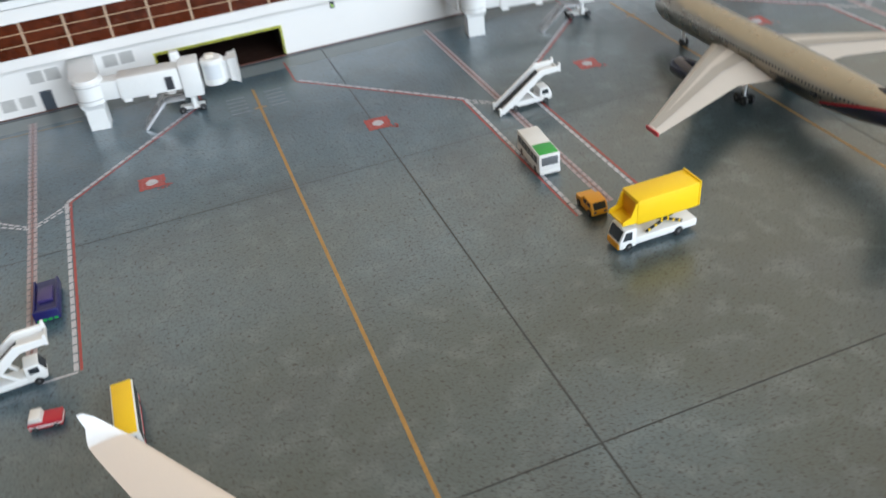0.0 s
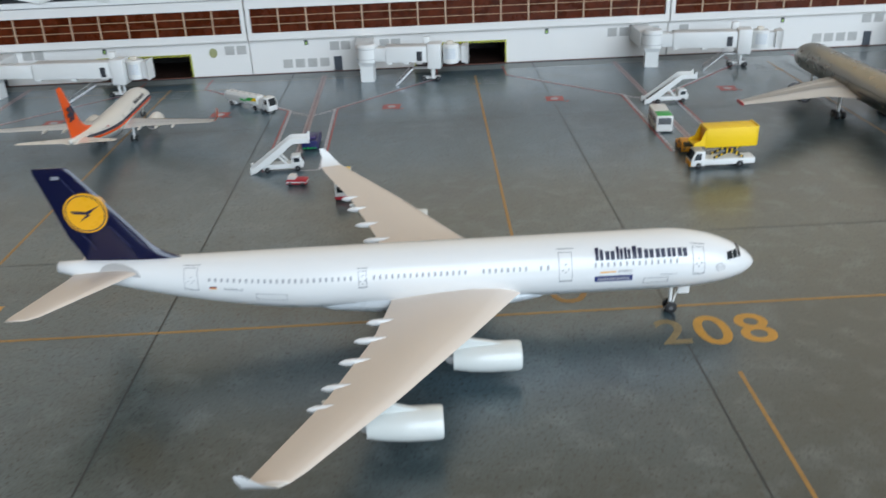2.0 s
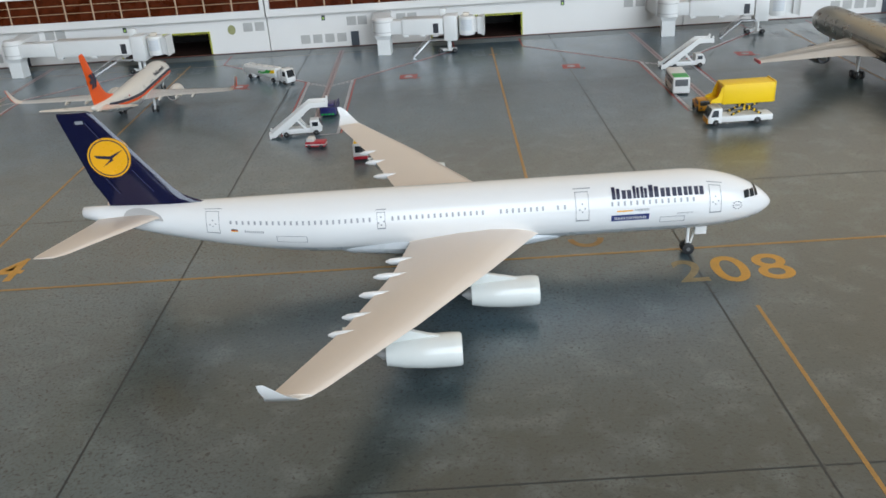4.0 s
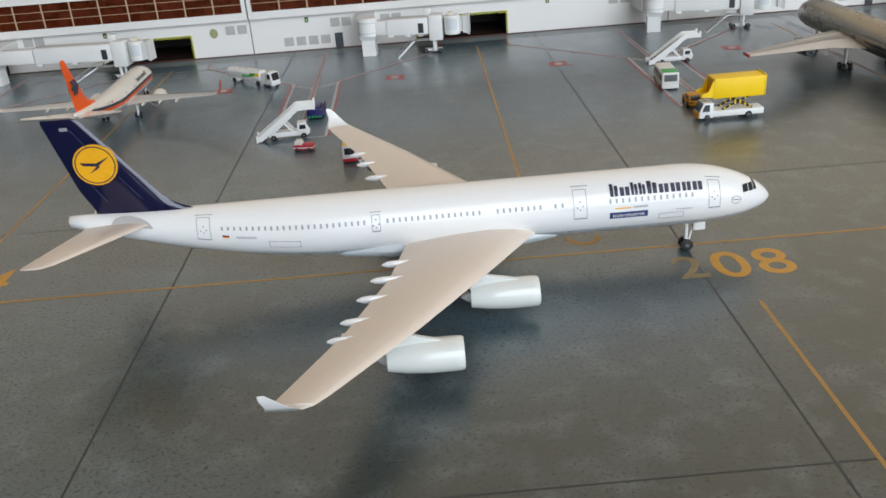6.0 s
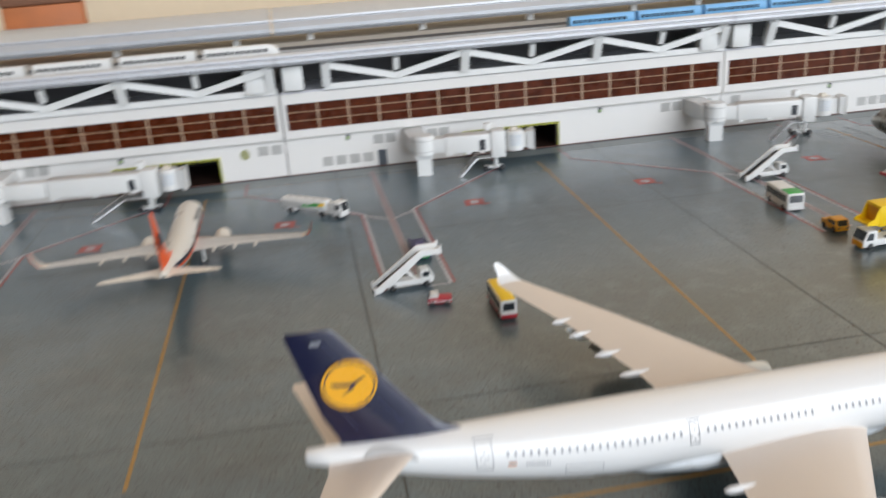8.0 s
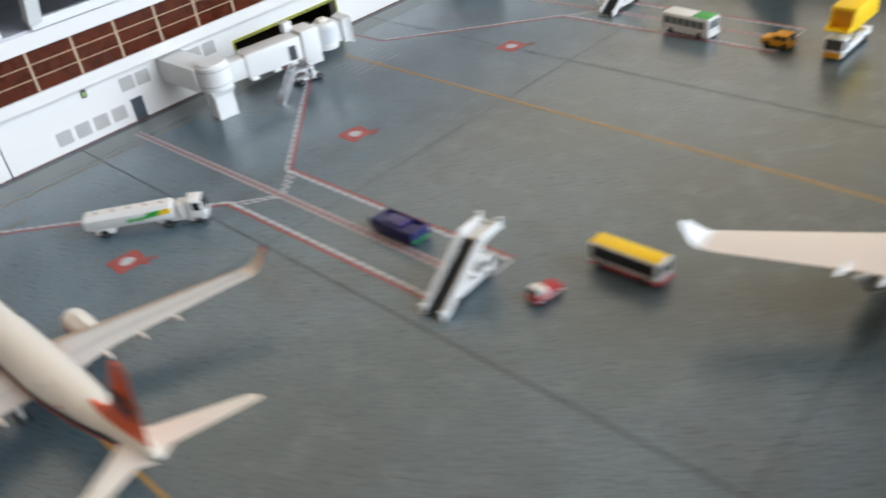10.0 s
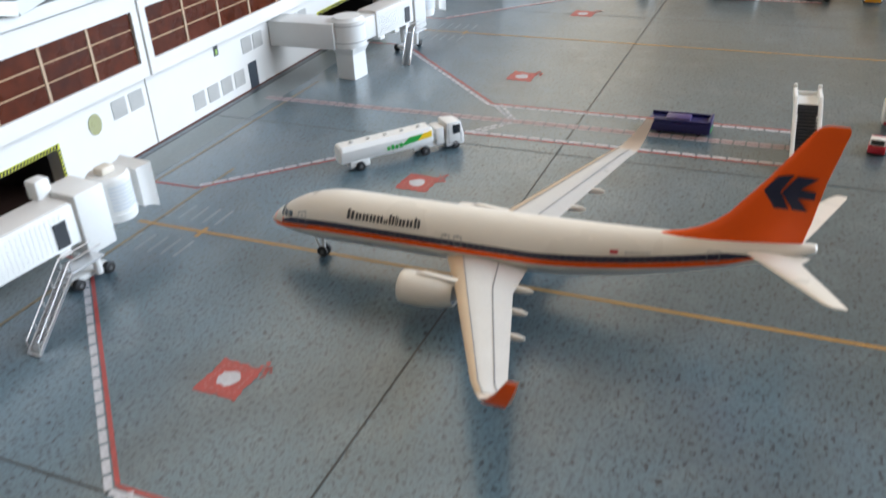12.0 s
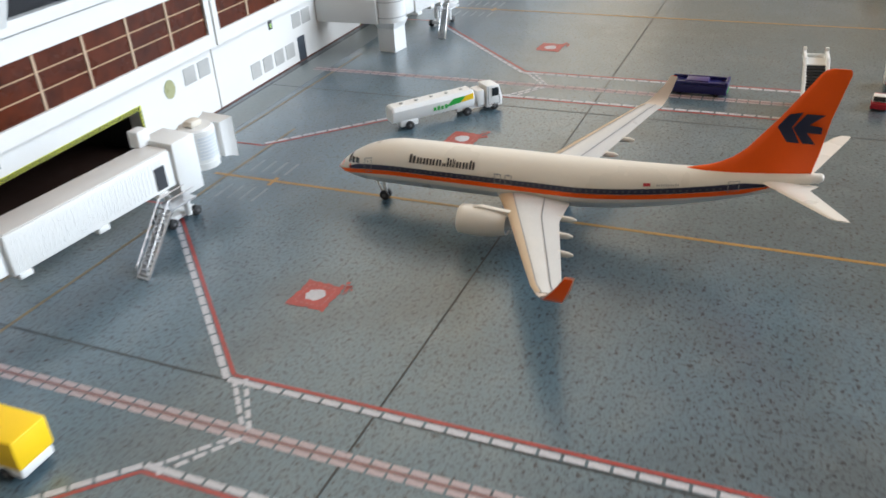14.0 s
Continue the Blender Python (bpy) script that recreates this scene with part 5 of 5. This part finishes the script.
def box_van(x, y, yaw):
    t = thing("box_van", x, y, 0, yaw, "white toy van with a yellow box body", "van")
    part("chassis", boxed(-0.62, 0.70, -0.22, 0.22, 0.07, 0.20, bevel=0.03), WHITE_PLASTIC, t)
    b = part("container", boxed(-0.64, 0.40, -0.24, 0.24, 0.20, 0.58, bevel=0.03), YELLOW, t, "yellow box body")
    bm = prism(bm_new(), [(0.40, 0.19), (0.74, 0.19), (0.72, 0.28), (0.62, 0.44), (0.40, 0.44)], "y", -0.21, 0.21, bevel=0.02)
    cab = part("cab", bm, WHITE_PLASTIC, t)
    part("windscreen", prism(bm_new(), [(0.725, 0.29), (0.735, 0.29), (0.64, 0.43), (0.63, 0.43)], "y", -0.17, 0.17), GLASS_DARK, cab, smooth=0)
    axles(t, (-0.38, 0.48), 0.2, 0.085, 0.06)


box_van(-9.79, -3.97, 90)


def tug(x, y, yaw):
    t = thing("tow_tractor", x, y, 0, yaw, "small amber-yellow toy tow tractor with dark windows", "tractor")
    t.scale = (1.15, 1.12, 1.15)
    bm = prism(bm_new(), [(-0.32, 0.05), (0.31, 0.05), (0.31, 0.17), (0.24, 0.30), (-0.05, 0.31), (-0.10, 0.2), (-0.32, 0.2)], "y", -0.16, 0.16, bevel=0.015)
    b = part("body", bm, AMBER, t)
    part("windscreen", prism(bm_new(), [(0.308, 0.18), (0.318, 0.18), (0.255, 0.285), (0.245, 0.285)], "y", -0.12, 0.12), GLASS_DARK, b, smooth=0)
    for s in (-1, 1):
        for x0 in (-0.02, 0.12):
            part("side_window", boxed(x0, x0 + 0.11, s * 0.162 - 0.003, s * 0.162 + 0.003, 0.19, 0.27), GLASS_DARK, b, smooth=0)
        part("lamp", boxed(0.31, 0.318, s * 0.1 - 0.025, s * 0.1 + 0.025, 0.10, 0.14), DARK, b, smooth=0)
    axles(t, (-0.2, 0.2), 0.15, 0.07, 0.05)


tug(14.0, -11.65, -92)


def baggage_van():
    t = thing("baggage_carrier", 3.27, -9.50, 0, -91, "low navy-blue toy baggage carrier with green tail pieces", "vehicle")
    t.scale = (0.86, 0.95, 0.95)
    b = part("body", boxed(-0.66, 0.66, -0.25, 0.25, 0.05, 0.24, bevel=0.02), BLUE, t)
    part("rim", boxed(-0.64, 0.64, -0.24, -0.2, 0.24, 0.30, bevel=0.008), BLUE, b)
    part("rim", boxed(-0.64, 0.64, 0.2, 0.24, 0.24, 0.30, bevel=0.008), BLUE, b)
    part("hood", boxed(-0.30, 0.22, -0.15, 0.15, 0.24, 0.31, bevel=0.015), mat("purple_blue", (0.05, 0.035, 0.14), 0.35), b)
    part("end_panel", boxed(0.60, 0.67, -0.24, 0.24, 0.20, 0.32, bevel=0.01), BLUE, b)
    for i in range(4):
        part("tail_piece", boxed(0.655, 0.672, -0.21 + i * 0.11, -0.14 + i * 0.11, 0.07, 0.12), GREEN, b, smooth=0)
    axles(t, (-0.42, 0.42), 0.2, 0.065, 0.06)


baggage_van()


def red_car():
    t = thing("follow_car", 3.2, -12.86, 0, 172, "small dark-red toy car with a white roof and stripe", "car")
    t.scale = (0.88, 0.88, 1)
    bm = prism(bm_new(), [(-0.31, 0.04), (0.31, 0.04), (0.31, 0.15), (0.27, 0.18), (-0.31, 0.18)], "y", -0.16, 0.16, bevel=0.015)
    b = part("body", bm, RED, t)
    part("cabin", prism(bm_new(), [(0.02, 0.178), (0.29, 0.178), (0.24, 0.28), (0.05, 0.28)], "y", -0.145, 0.145, bevel=0.012), mat("car_white", (0.72, 0.70, 0.66), 0.4), b, "off-white cabin")
    part("windscreen", prism(bm_new(), [(0.285, 0.195), (0.295, 0.195), (0.25, 0.27), (0.24, 0.27)], "y", -0.12, 0.12), GLASS_DARK, b, smooth=0)
    for s in (-1, 1):
        part("stripe", boxed(-0.3, 0.3, s * 0.161 - 0.003, s * 0.161 + 0.003, 0.09, 0.12), WHITE_PLASTIC, b, smooth=0)
    part("stripe", boxed(-0.315, -0.308, -0.15, 0.15, 0.09, 0.12), WHITE_PLASTIC, b, smooth=0)
    axles(t, (-0.19, 0.19), 0.14, 0.06, 0.05)


red_car()


def fuel_truck():
    t = thing("fuel_truck", 0.68, -4.90, 0, -41.5, "white toy fuel tanker with green and yellow side flash", "truck")
    t.scale = (0.96, 0.95, 0.93)
    bm = bm_new()
    loft(bm, [[(x, 0.2 * k * sy, 0.17 + 0.02 + h * sz) for sy, sz in ((-0.75, 0), (0.75, 0), (1, 0.25), (1, 0.75), (0.7, 1), (-0.7, 1), (-1, 0.75), (-1, 0.25))] for x, k, h in ((-1.22, 0.9, 0.30), (-1.18, 0.97, 0.33), (0.0, 0.97, 0.35), (0.60, 0.97, 0.36), (0.64, 0.85, 0.32))])
    tank = part("tank", bm, WHITE_PLASTIC, t, smooth=30)
    for i in range(5):
        bm = bm_new()
        x = -0.95 + i * 0.34
        loft(bm, [ring((x, 0, 0.52), 0.04, "z", 14), ring((x, 0, 0.55 + 0.004 * i), 0.036, "z", 14)])
        part("hatch", bm, GREY_PLASTIC, tank)
    part("frame", boxed(0.25, 1.05, -0.12, 0.12, 0.10, 0.20, bevel=0.01), WHITE_PLASTIC, t)
    part("rear_skirt", boxed(-1.05, -0.66, -0.16, 0.16, 0.07, 0.22, bevel=0.015), WHITE_PLASTIC, t)
    for s in (-1, 1):
        y = s * 0.2
        for nm, m, pts in (("green_flash", GREEN, [(-0.04, 0.31), (0.30, 0.345), (0.42, 0.47), (0.14, 0.455)]), ("yellow_flash", YELLOW, [(0.31, 0.345), (0.60, 0.37), (0.60, 0.49), (0.43, 0.47)])):
            part(nm, prism(bm_new(), pts, "y", y - 0.004, y + 0.004), m, tank, smooth=0)
        for i in range(4):
            part("writing_bar", boxed(-0.32 + i * 0.085, -0.265 + i * 0.085, y - 0.004, y + 0.004, 0.29, 0.38 if i % 2 else 0.36), GREEN, tank, "green bar of writing", smooth=0)
    bm = prism(bm_new(), [(0.90, 0.08), (1.28, 0.08), (1.29, 0.25), (1.22, 0.55), (0.92, 0.57)], "y", -0.2, 0.2, bevel=0.02)
    cab = part("cab", bm, WHITE_PLASTIC, t)
    part("engine_box", boxed(0.70, 0.88, -0.17, 0.17, 0.14, 0.50, bevel=0.03), WHITE_PLASTIC, t)
    part("windscreen", prism(bm_new(), [(1.288, 0.28), (1.298, 0.28), (1.232, 0.53), (1.222, 0.53)], "y", -0.16, 0.16), GLASS_DARK, cab, smooth=0)
    for s in (-1, 1):
        part("side_window", boxed(1.04, 1.2, s * 0.202 - 0.004, s * 0.202 + 0.004, 0.32, 0.50), GLASS_DARK, cab, smooth=0)
        bm = bm_new()
        for x0, x1, z0, z1 in ((0.95, 0.957, 0.14, 0.54), (1.21, 1.217, 0.14, 0.34), (0.95, 1.217, 0.14, 0.147)):
            box(bm, x0, x1, s * 0.202 - 0.003, s * 0.202 + 0.003, z0, z1)
        part("door_line", bm, LINE_GREY, cab, smooth=0)
    axles(t, (-0.86, 0.46, 1.1), 0.17, 0.09, 0.06)


fuel_truck()


# ---- trains on the deck ----
def railcar(x, y, nose, material, stripe, label):
    t = thing("railcar", x, y, 4.05, 0, label, "train", "trains on the deck")
    bm = bm_new()
    secs = [(-1.3, 1, 0.46), (1.0 if nose else 1.3, 1, 0.46)] + ([(1.22, 0.85, 0.38), (1.36, 0.5, 0.22)] if nose else [])
    loft(bm, [[(u, 0.22 * k * sy, 0.05 + h * sz) for sy, sz in ((-0.9, 0), (0.9, 0), (1, 0.3), (1, 0.75), (0.7, 1), (-0.7, 1), (-1, 0.75), (-1, 0.3))] for u, k, h in secs])
    b = part("body", bm, material, t, smooth=30)
    for s in (-1, 1):
        for i in range(11):
            u = -1.2 + i * 0.2
            part("side_window", boxed(u, u + 0.14, s * 0.221 - 0.004, s * 0.221 + 0.004, 0.26, 0.38), GLASS_DARK, b, smooth=0)
        part("stripe", boxed(-1.28, 1.0, s * 0.221 - 0.004, s * 0.221 + 0.004, 0.10, 0.17), stripe, b, smooth=0)
    return t


for i in range(5):
    railcar(-1.15 - i * 2.9, 1.6, i == 0, WHITE_PLASTIC, BLUE, "white toy railcar with dark windows and a blue stripe")
for i in range(4):
    railcar(12.5 + i * 2.75, 1.6, i == 3, SKY_BLUE, NAVY_MATT, "light blue toy railcar on the deck")


# ---- on the roof behind the canopy ----
def keepsake_box():
    t = thing("storage_box", -9.6, 10.3, 3.052, 8, "blurred orange and brown cardboard box on the terminal roof", "box")
    b = part("body", boxed(-1.6, 1.6, -1.1, 1.1, 0, 3.1, bevel=0.1), mat("orange_card", (0.50, 0.16, 0.05), 0.6, vary=0.2, scale=150), t)
    part("lid", boxed(-1.66, 1.66, -1.16, 1.16, 3.1, 3.6, bevel=0.1), mat("brown_card", (0.20, 0.09, 0.05), 0.6, vary=0.2), b)


keepsake_box()
